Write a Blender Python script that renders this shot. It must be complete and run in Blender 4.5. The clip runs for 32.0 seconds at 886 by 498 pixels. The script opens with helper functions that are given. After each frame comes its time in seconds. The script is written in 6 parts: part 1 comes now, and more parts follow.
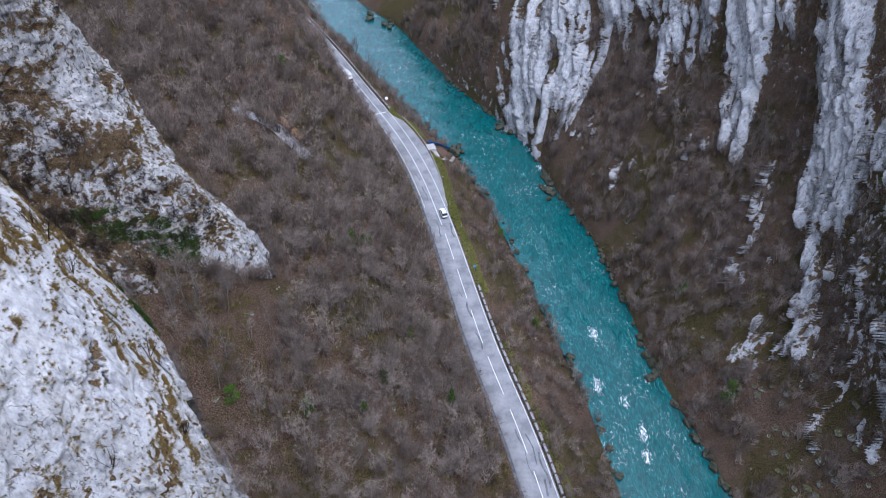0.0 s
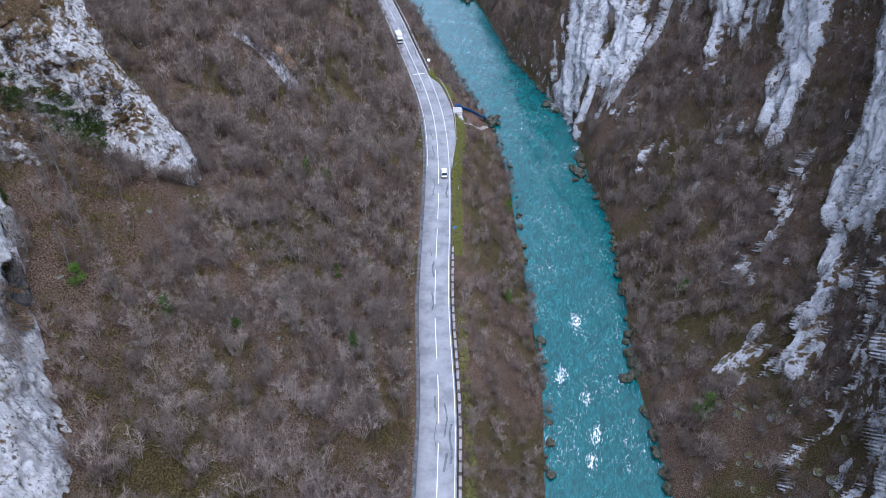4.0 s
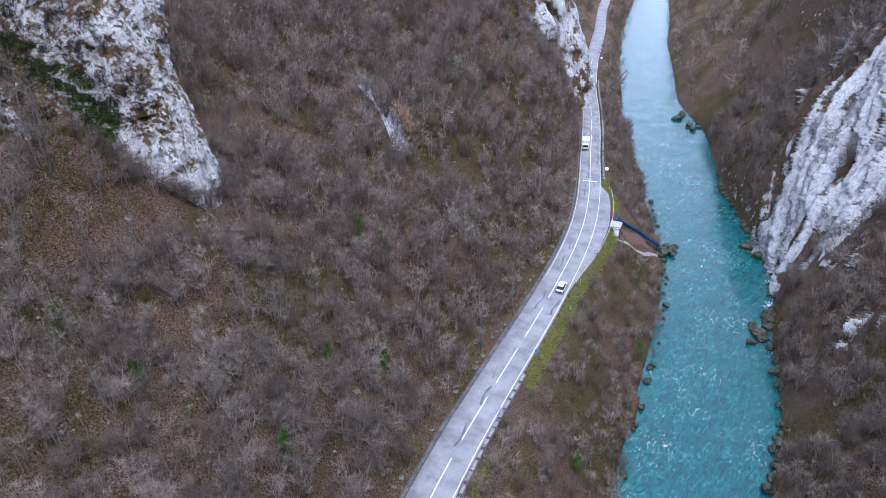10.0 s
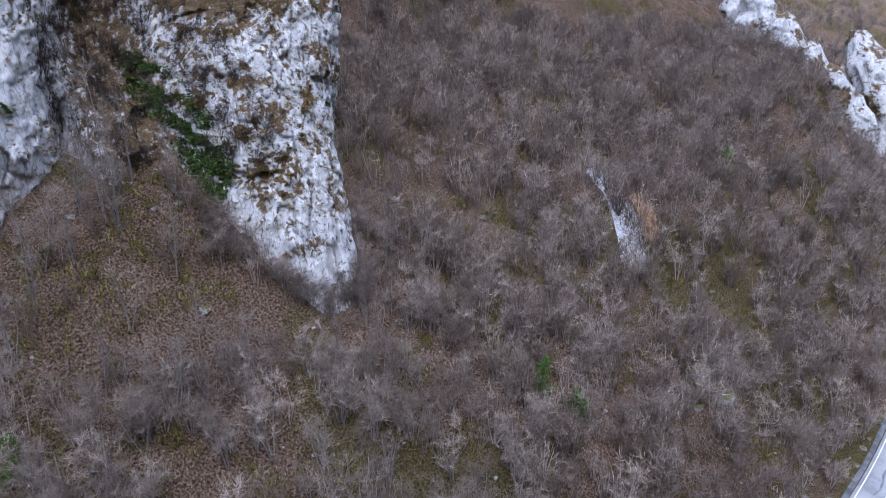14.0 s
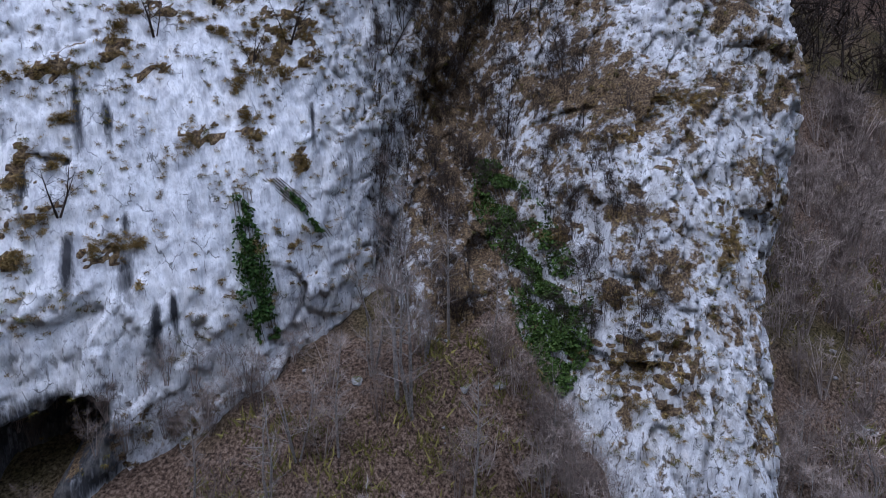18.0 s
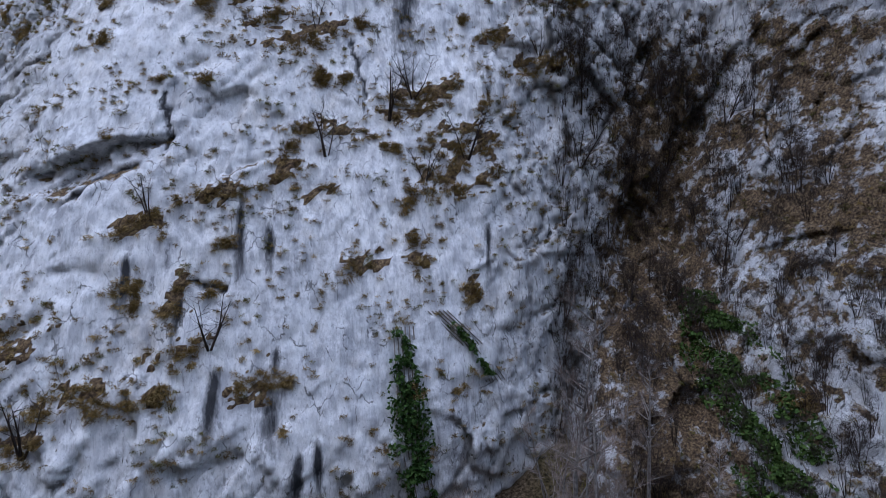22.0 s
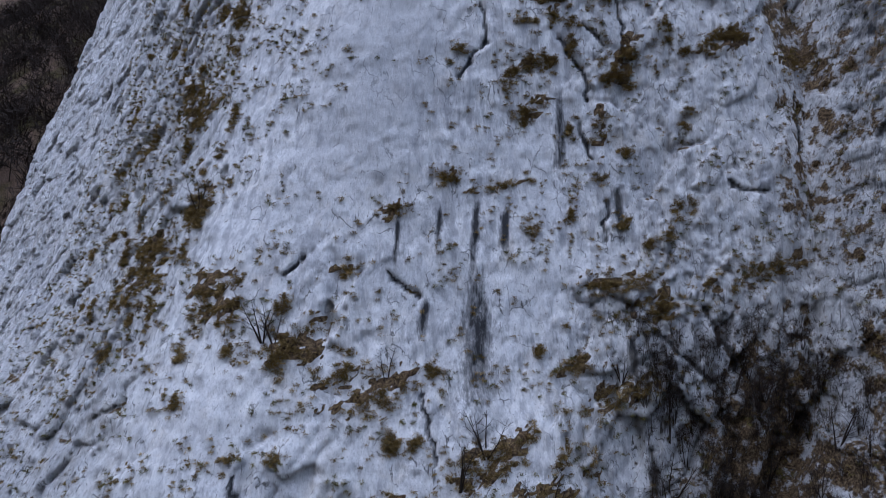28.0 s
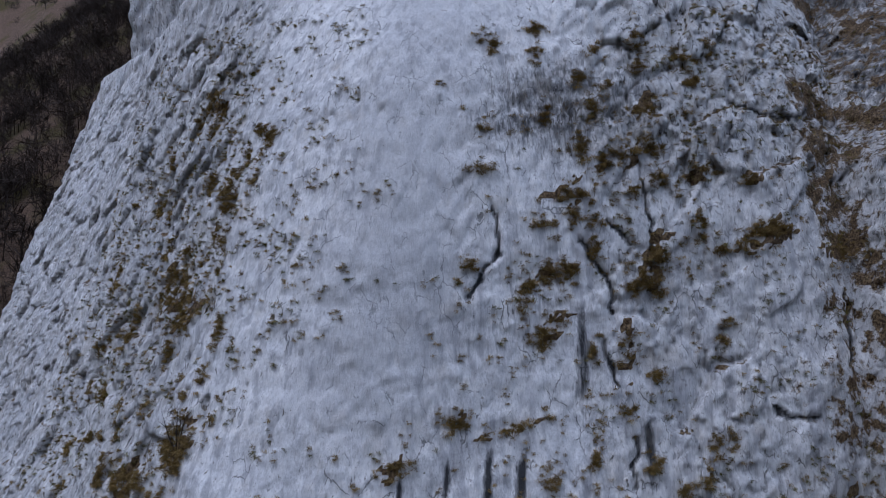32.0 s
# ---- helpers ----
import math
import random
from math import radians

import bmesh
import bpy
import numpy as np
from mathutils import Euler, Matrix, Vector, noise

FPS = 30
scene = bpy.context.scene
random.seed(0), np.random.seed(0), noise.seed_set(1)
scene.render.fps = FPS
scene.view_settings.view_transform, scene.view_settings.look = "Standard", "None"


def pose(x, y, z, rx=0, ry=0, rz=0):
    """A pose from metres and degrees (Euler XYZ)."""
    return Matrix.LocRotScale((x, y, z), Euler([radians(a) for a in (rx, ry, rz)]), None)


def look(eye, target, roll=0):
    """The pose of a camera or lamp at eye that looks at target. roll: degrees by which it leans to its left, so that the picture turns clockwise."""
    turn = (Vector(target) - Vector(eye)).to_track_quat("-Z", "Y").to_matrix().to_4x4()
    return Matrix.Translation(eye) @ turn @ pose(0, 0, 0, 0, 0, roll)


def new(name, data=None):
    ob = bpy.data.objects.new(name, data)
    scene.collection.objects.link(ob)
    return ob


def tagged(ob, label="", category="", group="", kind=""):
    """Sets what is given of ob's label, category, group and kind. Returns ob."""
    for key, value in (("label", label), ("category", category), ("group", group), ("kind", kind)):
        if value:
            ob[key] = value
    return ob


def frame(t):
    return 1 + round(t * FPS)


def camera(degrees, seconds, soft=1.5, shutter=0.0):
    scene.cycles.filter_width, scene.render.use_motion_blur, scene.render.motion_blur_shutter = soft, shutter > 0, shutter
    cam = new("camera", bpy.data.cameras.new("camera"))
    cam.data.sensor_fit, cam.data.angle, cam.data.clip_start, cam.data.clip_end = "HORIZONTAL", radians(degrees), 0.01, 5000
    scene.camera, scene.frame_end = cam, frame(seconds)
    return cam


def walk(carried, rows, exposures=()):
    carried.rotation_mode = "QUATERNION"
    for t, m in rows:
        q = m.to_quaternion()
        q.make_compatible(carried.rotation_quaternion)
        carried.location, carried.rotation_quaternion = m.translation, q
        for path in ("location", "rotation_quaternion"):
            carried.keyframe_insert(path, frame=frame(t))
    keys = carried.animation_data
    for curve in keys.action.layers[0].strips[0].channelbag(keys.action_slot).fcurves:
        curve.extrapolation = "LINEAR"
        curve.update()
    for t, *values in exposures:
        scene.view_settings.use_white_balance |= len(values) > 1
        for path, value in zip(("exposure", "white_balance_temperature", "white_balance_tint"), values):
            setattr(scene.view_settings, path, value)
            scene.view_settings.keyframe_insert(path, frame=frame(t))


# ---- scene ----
cam = camera(68.17, 32.0, 0.6)
# camera path: seconds, eye, target, roll
PATH = [
    (0.0, (0.00, -0.00, 119.75), (0.00, 36.98, 86.10), 1.18),
    (0.5, (3.42, 0.17, 117.65), (2.89, 37.17, 84.02), 1.07),
    (1.0, (7.15, 0.38, 115.46), (6.01, 37.40, 81.87), 0.99),
    (1.5, (11.28, 0.70, 113.21), (9.20, 37.69, 79.64), 0.91),
    (2.0, (15.68, 1.15, 110.98), (12.39, 38.06, 77.41), 0.79),
    (2.5, (20.35, 1.79, 108.70), (15.65, 38.54, 75.13), 0.66),
    (3.0, (25.14, 2.60, 106.31), (18.99, 39.19, 72.80), 0.50),
    (3.5, (30.04, 3.64, 103.80), (22.40, 40.15, 70.51), 0.33),
    (5.5, (49.77, 9.70, 94.13), (36.15, 46.10, 62.68), -0.23),
    (6.0, (53.31, 11.89, 91.98), (38.33, 48.34, 61.22), -0.20),
    (6.5, (56.08, 14.38, 89.91), (39.63, 50.81, 59.86), -0.21),
    (7.0, (57.93, 17.20, 87.85), (40.00, 53.56, 58.58), -0.19),
    (7.5, (58.90, 20.42, 85.89), (39.41, 56.59, 57.39), -0.20),
    (8.0, (59.23, 23.93, 84.03), (38.16, 59.79, 56.29), -0.26),
    (8.5, (58.92, 27.74, 82.10), (36.20, 63.20, 55.15), -0.32),
    (9.0, (58.05, 31.71, 80.09), (33.64, 66.66, 53.96), -0.42),
    (9.5, (56.76, 35.77, 77.96), (30.65, 70.11, 52.68), -0.50),
    (10.0, (54.90, 39.86, 75.84), (27.23, 73.55, 51.38), -0.52),
    (10.5, (52.66, 43.95, 73.82), (23.93, 77.32, 50.14), -0.47),
    (11.0, (50.08, 48.01, 71.76), (20.57, 81.26, 48.89), -0.42),
    (11.5, (47.18, 52.05, 69.51), (16.45, 84.77, 47.48), -0.41),
    (12.0, (44.12, 56.03, 67.19), (11.64, 87.63, 46.05), -0.48),
    (12.5, (40.67, 59.77, 64.93), (5.86, 89.41, 44.68), -0.53),
    (13.0, (37.00, 63.16, 63.38), (0.11, 90.81, 44.03), -0.54),
    (13.5, (33.28, 66.17, 62.50), (-5.71, 91.49, 44.10), -0.60),
    (14.0, (29.29, 68.77, 62.11), (-11.78, 91.32, 44.64), -0.69),
    (14.5, (25.04, 71.13, 61.84), (-17.93, 90.64, 45.31), -0.74),
    (16.5, (8.44, 74.95, 61.51), (-39.37, 81.98, 48.67), -0.25),
    (17.0, (5.51, 75.11, 61.36), (-42.94, 78.73, 49.52), -0.23),
    (17.5, (3.06, 75.23, 61.25), (-45.76, 75.39, 50.42), -0.19),
    (18.0, (0.93, 75.18, 61.05), (-47.98, 71.87, 51.23), -0.15),
    (18.5, (-0.84, 75.07, 60.85), (-49.68, 69.07, 51.99), -0.12),
    (19.0, (-2.30, 74.89, 60.59), (-51.03, 66.94, 52.68), -0.06),
    (19.5, (-3.50, 74.67, 60.43), (-52.09, 65.18, 53.42), -0.02),
    (20.0, (-4.44, 74.47, 60.41), (-52.80, 63.38, 54.24), 0.03),
    (20.5, (-5.22, 74.30, 60.49), (-53.27, 61.55, 55.21), 0.07),
    (21.0, (-5.84, 74.18, 60.86), (-53.57, 59.90, 56.53), 0.09),
    (21.5, (-6.39, 73.99, 61.59), (-53.75, 58.30, 58.28), 0.08),
    (22.0, (-6.89, 73.82, 62.57), (-53.88, 56.88, 60.16), 0.10),
    (22.5, (-7.33, 73.62, 63.74), (-53.98, 55.69, 62.31), 0.12),
    (23.0, (-7.75, 73.46, 65.08), (-54.05, 54.58, 64.66), 0.12),
    (23.5, (-8.13, 73.29, 66.52), (-54.05, 53.51, 66.59), 0.11),
    (24.0, (-8.47, 73.15, 68.14), (-54.08, 52.67, 68.22), 0.14),
    (24.5, (-8.74, 73.07, 69.94), (-54.12, 52.08, 70.00), 0.16),
    (25.0, (-9.00, 72.98, 71.77), (-54.24, 51.68, 71.94), 0.15),
    (25.5, (-9.22, 72.86, 73.61), (-54.37, 51.40, 73.88), 0.13),
    (27.5, (-9.59, 72.77, 81.03), (-54.46, 50.72, 81.65), 0.13),
    (28.0, (-9.50, 72.82, 83.01), (-54.31, 50.64, 83.60), 0.13),
    (28.5, (-9.49, 72.77, 84.99), (-54.27, 50.53, 85.59), 0.10),
    (29.0, (-9.66, 72.66, 86.94), (-54.41, 50.37, 87.58), 0.06),
    (29.5, (-9.98, 72.50, 88.93), (-54.69, 50.12, 89.58), 0.03),
    (30.0, (-10.53, 72.20, 90.93), (-55.19, 49.75, 91.59), -0.02),
    (30.5, (-11.28, 71.85, 92.93), (-55.91, 49.32, 93.62), -0.02),
    (31.0, (-12.18, 71.43, 94.89), (-56.77, 48.84, 95.66), -0.03),
    (31.5, (-13.19, 70.95, 96.89), (-57.76, 48.30, 97.71), -0.05),
    (32.0, (-14.26, 70.46, 98.84), (-58.79, 47.75, 99.78), -0.02),
]
walk(cam, [(t, look(e, g, r)) for t, e, g, r in PATH], [(0, 0.95, 5420, 16), (6, 1.2, 5250, 16), (12, 1.2, 5300, 19), (14.5, 1.4, 5220, 17), (18, 1.0, 5120, 17), (23, 0.56, 5100, 16), (28, 0.34, 5100, 16), (32, 0.16, 5200, 16)])

# ---- world and light ----
world = bpy.data.worlds.new("sky")
scene.world = world
world.use_nodes = True
wn = world.node_tree
sky = wn.nodes.new("ShaderNodeTexSky")
sky.sky_type = "NISHITA"
sky.sun_disc = False
sky.sun_elevation, sky.sun_rotation = radians(70), radians(113)
sky.air_density, sky.dust_density, sky.ozone_density = 1.0, 4.0, 1.0
back = wn.nodes["Background"]
# a closed layer of high cloud lies over the clear sky
cloud = wn.nodes.new("ShaderNodeMix")
cloud.data_type = "RGBA"
cloud.inputs[0].default_value = 0.65
cloud.inputs[7].default_value = (5.2, 5.5, 5.9, 1)
wn.links.new(sky.outputs[0], cloud.inputs[6])
wn.links.new(cloud.outputs[2], back.inputs[0])
back.inputs[1].default_value = 0.12
sun = new("sun", bpy.data.lights.new("sun", "SUN"))
sun.data.energy, sun.data.angle = 1.15, radians(48)
sun.data.color = (1.0, 0.97, 0.95)
sun.matrix_world = look((52, -22, 155), (0, 0, 0))


# ---- noise and spline tools ----
def lattice_hash(ix, iy, iz, seed):
    h = (ix * 374761393 + iy * 668265263 + iz * 2147483647 + seed * 144269) & 0xFFFFFFFF
    h = ((h ^ (h >> 13)) * 1274126177) & 0xFFFFFFFF
    return ((h ^ (h >> 16)) & 0xFFFF) / 32767.5 - 1.0


def soft_noise(p, seed=0):
    """Value noise in -1..1 at the rows of p."""
    i = np.floor(p).astype(np.int64)
    t = p - i
    t = t * t * t * (t * (t * 6 - 15) + 10)
    out = 0
    for a in (0, 1):
        for b in (0, 1):
            for c in (0, 1):
                w = (t[:, 0] if a else 1 - t[:, 0]) * (t[:, 1] if b else 1 - t[:, 1]) * (t[:, 2] if c else 1 - t[:, 2])
                out = out + w * lattice_hash(i[:, 0] + a, i[:, 1] + b, i[:, 2] + c, seed)
    return out


def fbm(p, octaves=4, seed=0, gain=0.5, ridged=False):
    out, amp, q = 0, 1.0, np.array(p, dtype=float)
    for k in range(octaves):
        n = soft_noise(q, seed + k * 17)
        out = out + amp * ((1 - 2 * np.abs(n)) if ridged else n)
        q, amp = q * 2.03 + 7.1, amp * gain
    return out


def spline_rows(u, n):
    u = np.clip(u, 0, n - 1 - 1e-6)
    i = np.floor(u).astype(int)
    t = u - i
    w = ((1 - t) ** 3 / 6, (3 * t ** 3 - 6 * t ** 2 + 4) / 6, (-3 * t ** 3 + 3 * t ** 2 + 3 * t + 1) / 6, t ** 3 / 6)
    return [(np.clip(i - 1 + k, 0, n - 1), w[k]) for k in range(4)]


def spline2(table, u, v):
    """A smooth sheet over a regular table of heights."""
    table = np.array(table)
    out = 0
    for i, wi in spline_rows(u, table.shape[0]):
        for j, wj in spline_rows(v, table.shape[1]):
            out = out + wi * wj * table[i, j]
    return out


def smooth_line(y, ys, xs):
    """A rounded line through stations."""
    return sum(np.interp(y + o, ys, xs) for o in (-9, -4.5, 0, 4.5, 9)) / 5


def ramp(x, a, b):
    t = np.clip((x - a) / (b - a), 0, 1)
    return t * t * (3 - 2 * t)


# ---- the plan ----
ROAD_Y = [-100, 0, 40, 62, 77, 92, 110, 132, 146, 167, 185, 197, 207, 219, 237, 263, 287, 331, 402, 465, 588, 700, 850, 1400]
ROAD_X = [50, 33, 25, 20, 16.5, 11.5, 7, 2, -1.5, -7.5, -14.5, -20.5, -25.5, -32, -41, -55, -69, -91, -123, -154, -208, -250, -303, -490]
BANK_Y = [-100, 0, 40, 75, 88, 104, 119, 139, 157, 170, 181, 200, 215, 228, 240, 255, 293, 305, 327, 402, 446, 524, 653, 760, 850, 1400]
BANK_X = [95, 78, 67, 60, 57, 52, 51, 47.5, 44, 38, 34, 32, 22, 14, 6, -2, -20, -26, -46, -80, -101, -131, -186, -228, -262, -450]
SLOPE_WEST = [[-2.0, -1.9, -1.8, -1.8, -2.1, -2.7, -2.9, -2.5, -1.7],
    [10.0, 11.6, 10.6, 8.2, 10.1, 14.6, 15.7, 12.4, 8.4],
    [19.0, 18.7, 18.0, 17.5, 22.2, 28.8, 29.3, 24.2, 18.0],
    [25.8, 24.3, 24.2, 26.6, 33.6, 39.7, 38.7, 33.0, 27.1],
    [32.2, 31.3, 29.9, 30.7, 38.4, 45.1, 45.1, 41.1, 36.4],
    [37.4, 38.7, 37.7, 36.3, 40.9, 46.7, 48.8, 47.5, 45.1],
    [40.9, 44.6, 46.4, 45.1, 45.5, 49.0, 51.8, 52.5, 52.6],
    [44.2, 48.2, 51.2, 51.1, 50.6, 52.7, 55.3, 57.3, 59.0],
    [47.2, 50.4, 53.2, 54.7, 55.6, 57.2, 59.5, 62.1, 64.7],
    [50.0, 52.5, 55.0, 57.7, 60.1, 62.1, 64.3, 67.0, 70.1]]
EAST_X = [[59.0, 78.7, 86.5, 86.3, 86.8, 90.5, 96.6, 104.8, 114.1],
    [54.2, 76.6, 84.6, 83.3, 85.1, 89.9, 95.7, 102.7, 110.7],
    [48.5, 67.7, 83.5, 85.0, 85.5, 89.2, 93.7, 99.3, 105.9],
    [47.3, 60.8, 75.6, 87.4, 89.7, 91.1, 93.3, 97.6, 103.4],
    [45.6, 55.3, 66.4, 78.5, 85.3, 88.3, 90.6, 94.7, 100.5],
    [40.8, 48.5, 58.2, 69.5, 76.2, 79.5, 84.0, 89.6, 96.2],
    [32.7, 39.0, 48.4, 62.6, 68.3, 70.8, 75.6, 82.1, 89.6],
    [31.0, 35.4, 44.2, 56.8, 61.8, 65.7, 70.9, 77.9, 85.9],
    [18.2, 22.3, 28.2, 36.7, 45.7, 53.1, 59.7, 67.0, 75.0],
    [5.0, 8.5, 13.2, 20.9, 31.6, 40.6, 47.9, 55.0, 62.8],
    [-5.2, -1.6, 6.8, 15.9, 24.6, 32.0, 38.2, 44.7, 51.9],
    [-15.5, -10.6, 4.0, 14.0, 20.2, 25.3, 29.9, 35.3, 41.9],
    [-24.6, -14.2, 0.1, 8.1, 12.8, 16.8, 20.5, 25.3, 31.4],
    [-46.0, -24.9, -11.9, -6.1, -2.3, 1.4, 5.1, 9.7, 15.4]]
WALL_DEPTH = [[-14.6, -37.3, -56.8, -68.0, -75.0, -82.5, -90.7, -97.1],
    [-5.6, -28.3, -47.8, -59.0, -66.0, -73.5, -81.7, -88.1],
    [-0.6, -23.3, -42.8, -54.0, -61.0, -68.5, -76.7, -83.1],
    [-0.5, -15.6, -30.6, -44.6, -53.7, -60.1, -66.2, -71.7],
    [-3.0, -13.1, -25.6, -39.1, -46.8, -52.5, -57.5, -62.7],
    [-8.2, -13.3, -21.8, -31.6, -39.4, -45.6, -51.3, -58.3],
    [-14.5, -15.4, -20.7, -26.7, -33.9, -39.4, -46.6, -58.4],
    [-20.9, -19.2, -23.8, -30.1, -34.1, -36.5, -43.9, -60.1],
    [-25.9, -22.5, -26.1, -34.1, -39.5, -43.1, -48.7, -60.2],
    [-36.6, -34.3, -34.6, -39.3, -44.0, -46.7, -52.5, -63.4],
    [-50.8, -48.8, -44.7, -42.0, -44.2, -48.6, -58.4, -72.9],
    [-61.9, -59.4, -55.2, -52.8, -57.6, -65.7, -75.5, -86.3],
    [-69.4, -67.9, -67.3, -70.8, -79.3, -87.3, -93.7, -100.2],
    [-75.1, -76.3, -79.9, -89.2, -100.3, -108.0, -112.2, -115.0]]
SPUR_DEPTH = [[-14.5, -32.9, -49.7, -60.9, -72.5, -75.6, -82.4, -91.1],
    [-17.2, -22.5, -32.2, -43.4, -57.7, -60.5, -66.7, -74.8],
    [-10.2, -13.4, -18.7, -31.4, -45.1, -47.1, -52.8, -60.5],
    [-6.6, -6.0, -13.5, -24.6, -37.9, -38.7, -43.5, -52.1],
    [-15.0, -11.5, -17.7, -22.7, -29.1, -32.1, -37.9, -47.8],
    [-35.0, -27.8, -25.9, -23.8, -28.0, -32.0, -38.3, -48.7],
    [-62.9, -49.7, -29.5, -26.7, -33.7, -38.3, -44.9, -55.6],
    [-82.6, -72.5, -62.4, -62.7, -57.2, -63.9, -74.7, -85.5],
    [-107.6, -97.2, -87.1, -87.6, -82.1, -88.7, -99.5, -110.4]]
WBANK_Y = [-100, 0, 40, 78, 90, 104, 119, 139, 156, 170, 185, 200, 216, 235, 264, 283, 312, 377, 463, 600, 691, 816, 1400]
WBANK_X = [72, 55, 46, 38, 37, 33, 29, 23.5, 19, 15, 9, 2, -7, -20, -37, -46, -64, -96, -136, -190, -227, -274, -480]


def road_x(y):
    return smooth_line(np.asarray(y, float), ROAD_Y, ROAD_X)


def west_bank_x(y):
    return smooth_line(np.asarray(y, float), WBANK_Y, WBANK_X)


def east_bank_x(y):
    return smooth_line(np.asarray(y, float), BANK_Y, BANK_X)


def layby(y):
    """Extra width of the paved lay-by on the river side."""
    return np.interp(y, [146, 153, 160, 167, 180, 190, 197, 200, 202], [0, 0.5, 1.6, 2.4, 3.4, 3.2, 2.6, 0.6, 0])


WATER = -12.0


def west_z(d, y):
    near = spline2(SLOPE_WEST, np.clip(d, 0, 90) / 10, (np.clip(y, 20, 340) - 20) / 40)
    near = near * ramp(d, -0.5, 4)
    return near + np.maximum(d - 85, 0) * 0.95


def east_face(y, z):
    """How far east the opposite canyon side stands at a station and a height."""
    y = np.asarray(y, float)
    yc = np.clip(y, 60, 320)
    x = spline2(EAST_X, (yc - 60) / 20, (np.clip(z, -14, 90) + 14) / 13)
    return x + east_bank_x(y) - east_bank_x(yc) + np.maximum(z - 88, 0) * 0.8


def make_east_heights():
    """The same canyon side as heights over the distance from the bank."""
    ys, zs, ds = np.arange(60, 321, 2.0), np.arange(-14, 90, 0.5), np.arange(0, 58.1, 0.5)
    rows = []
    for y in ys:
        d = np.maximum.accumulate(east_face(np.full(len(zs), y), zs) - float(east_bank_x(y))) + 0.004 * np.arange(len(zs))
        rows.append(np.interp(ds, d, zs))
    return np.array(rows)


EAST_Z = make_east_heights()


def east_z(d, y):
    u, v = (np.clip(y, 60, 319.9) - 60) / 2, np.clip(d, 0, 57.9) / 0.5
    i, j = np.floor(u).astype(int), np.floor(v).astype(int)
    a, b = u - i, v - j
    z = (EAST_Z[i, j] * (1 - b) + EAST_Z[i, j + 1] * b) * (1 - a) + (EAST_Z[i + 1, j] * (1 - b) + EAST_Z[i + 1, j + 1] * b) * a
    return z + np.maximum(d - 56, 0) * 1.05


def ground_z(x, y):
    """Height of the ground sheet, before its small unevenness."""
    x, y = np.broadcast_arrays(np.asarray(x, float), np.asarray(y, float))
    xr, lb, rb = road_x(y), west_bank_x(y), east_bank_x(y)
    w = xr + 4 + layby(y)
    z = np.full(x.shape, -0.12)
    west = x < xr - 4
    z = np.where(west, west_z(xr - 4 - x, y), z)
    k = np.clip((x - w) / np.maximum(lb - w, 1), 0, 1)
    bank = -0.12 - 0.5 * ramp(k, 0, 0.18) - 12.2 * ramp(k, 0.08, 1.05)
    z = np.where((x >= w) & (x < lb), bank, z)
    z = np.where((x >= lb) & (x <= rb), WATER - 2.5, z)
    z = np.where(x > rb, east_z(x - rb, y), z)
    return z


def crag_mask(y, z):
    """How bare the rock is on the opposite canyon side: pillars and a nose that follow the leaning strata."""
    q = y - 0.75 * (z - 30)
    wob = 2.2 * fbm(np.stack([q / 9.0, z / 13.0, 0 * z], 1), 3, 301)
    streak = fbm(np.stack([q / 1.7, z / 14.0, 0 * z], 1), 4, 311, 0.6)
    patch = fbm(np.stack([q / 6.0, z / 9.0, 0 * z], 1), 3, 321)

    rag = 8.0 * fbm(np.stack([q / 2.0, z / 25.0, 0 * z], 1), 3, 341, 0.6)

    def lobe(centre, half, low, high):
        return (1 - ramp(np.abs(q + wob - centre), 0.45 * half, 1.55 * half)) * ramp(z + rag, low - 1.5, low + 4) * (1 - ramp(z, high - 4, high + 6))

    pillar_a = lobe(150, 3.2 + 0.16 * np.clip(z - 30, 0, 40), 27, 92)
    pillar_b = lobe(np.interp(z, [10, 22, 38, 66], [111, 118, 117, 118]), np.interp(z, [10, 22, 36, 60], [2.4, 3.6, 8.5, 6.5]), 10, 92)
    thin = lobe(175.5, 1.4 + 0.05 * np.clip(z - 30, 0, 30), 31, 80)
    edge = lobe(np.interp(z, [-12, 6, 18, 31, 60], [243, 234, 228, 222, 214]), np.interp(z, [-12, 6, 40], [6, 5, 7]), -13, 92)
    nose = 0.74 * lobe(np.interp(z, [-12, 20, 60], [234, 221, 210]), 17, -13, 92)
    fleck = ramp(fbm(np.stack([q / 1.3, z / 4.5, 0 * z], 1), 3, 331, 0.6), 0.50, 0.85)
    high = (0.3 + 0.3 * patch) * ramp(z, 30, 58) + (0.22 + 0.3 * patch) * ramp(z, 12, 34) * ramp(q, 158, 172) * (1 - ramp(q, 225, 240))
    ridge = (1 - ramp(y, 97, 103)) * ramp(z, -5, 3) * (0.10 + 0.2 * patch + 0.42 * fleck)
    low = 0.62 * fleck * ramp(z, -4, 12) * np.clip(0.45 + patch, 0, 1)
    m = np.maximum.reduce([pillar_a, pillar_b, thin, edge, nose, high, ridge, low])
    return np.clip(m * (1 + 0.25 * patch) + 0.5 * streak * np.clip(m * 2.5, 0, 1) + 0.12 * patch, 0, 1)


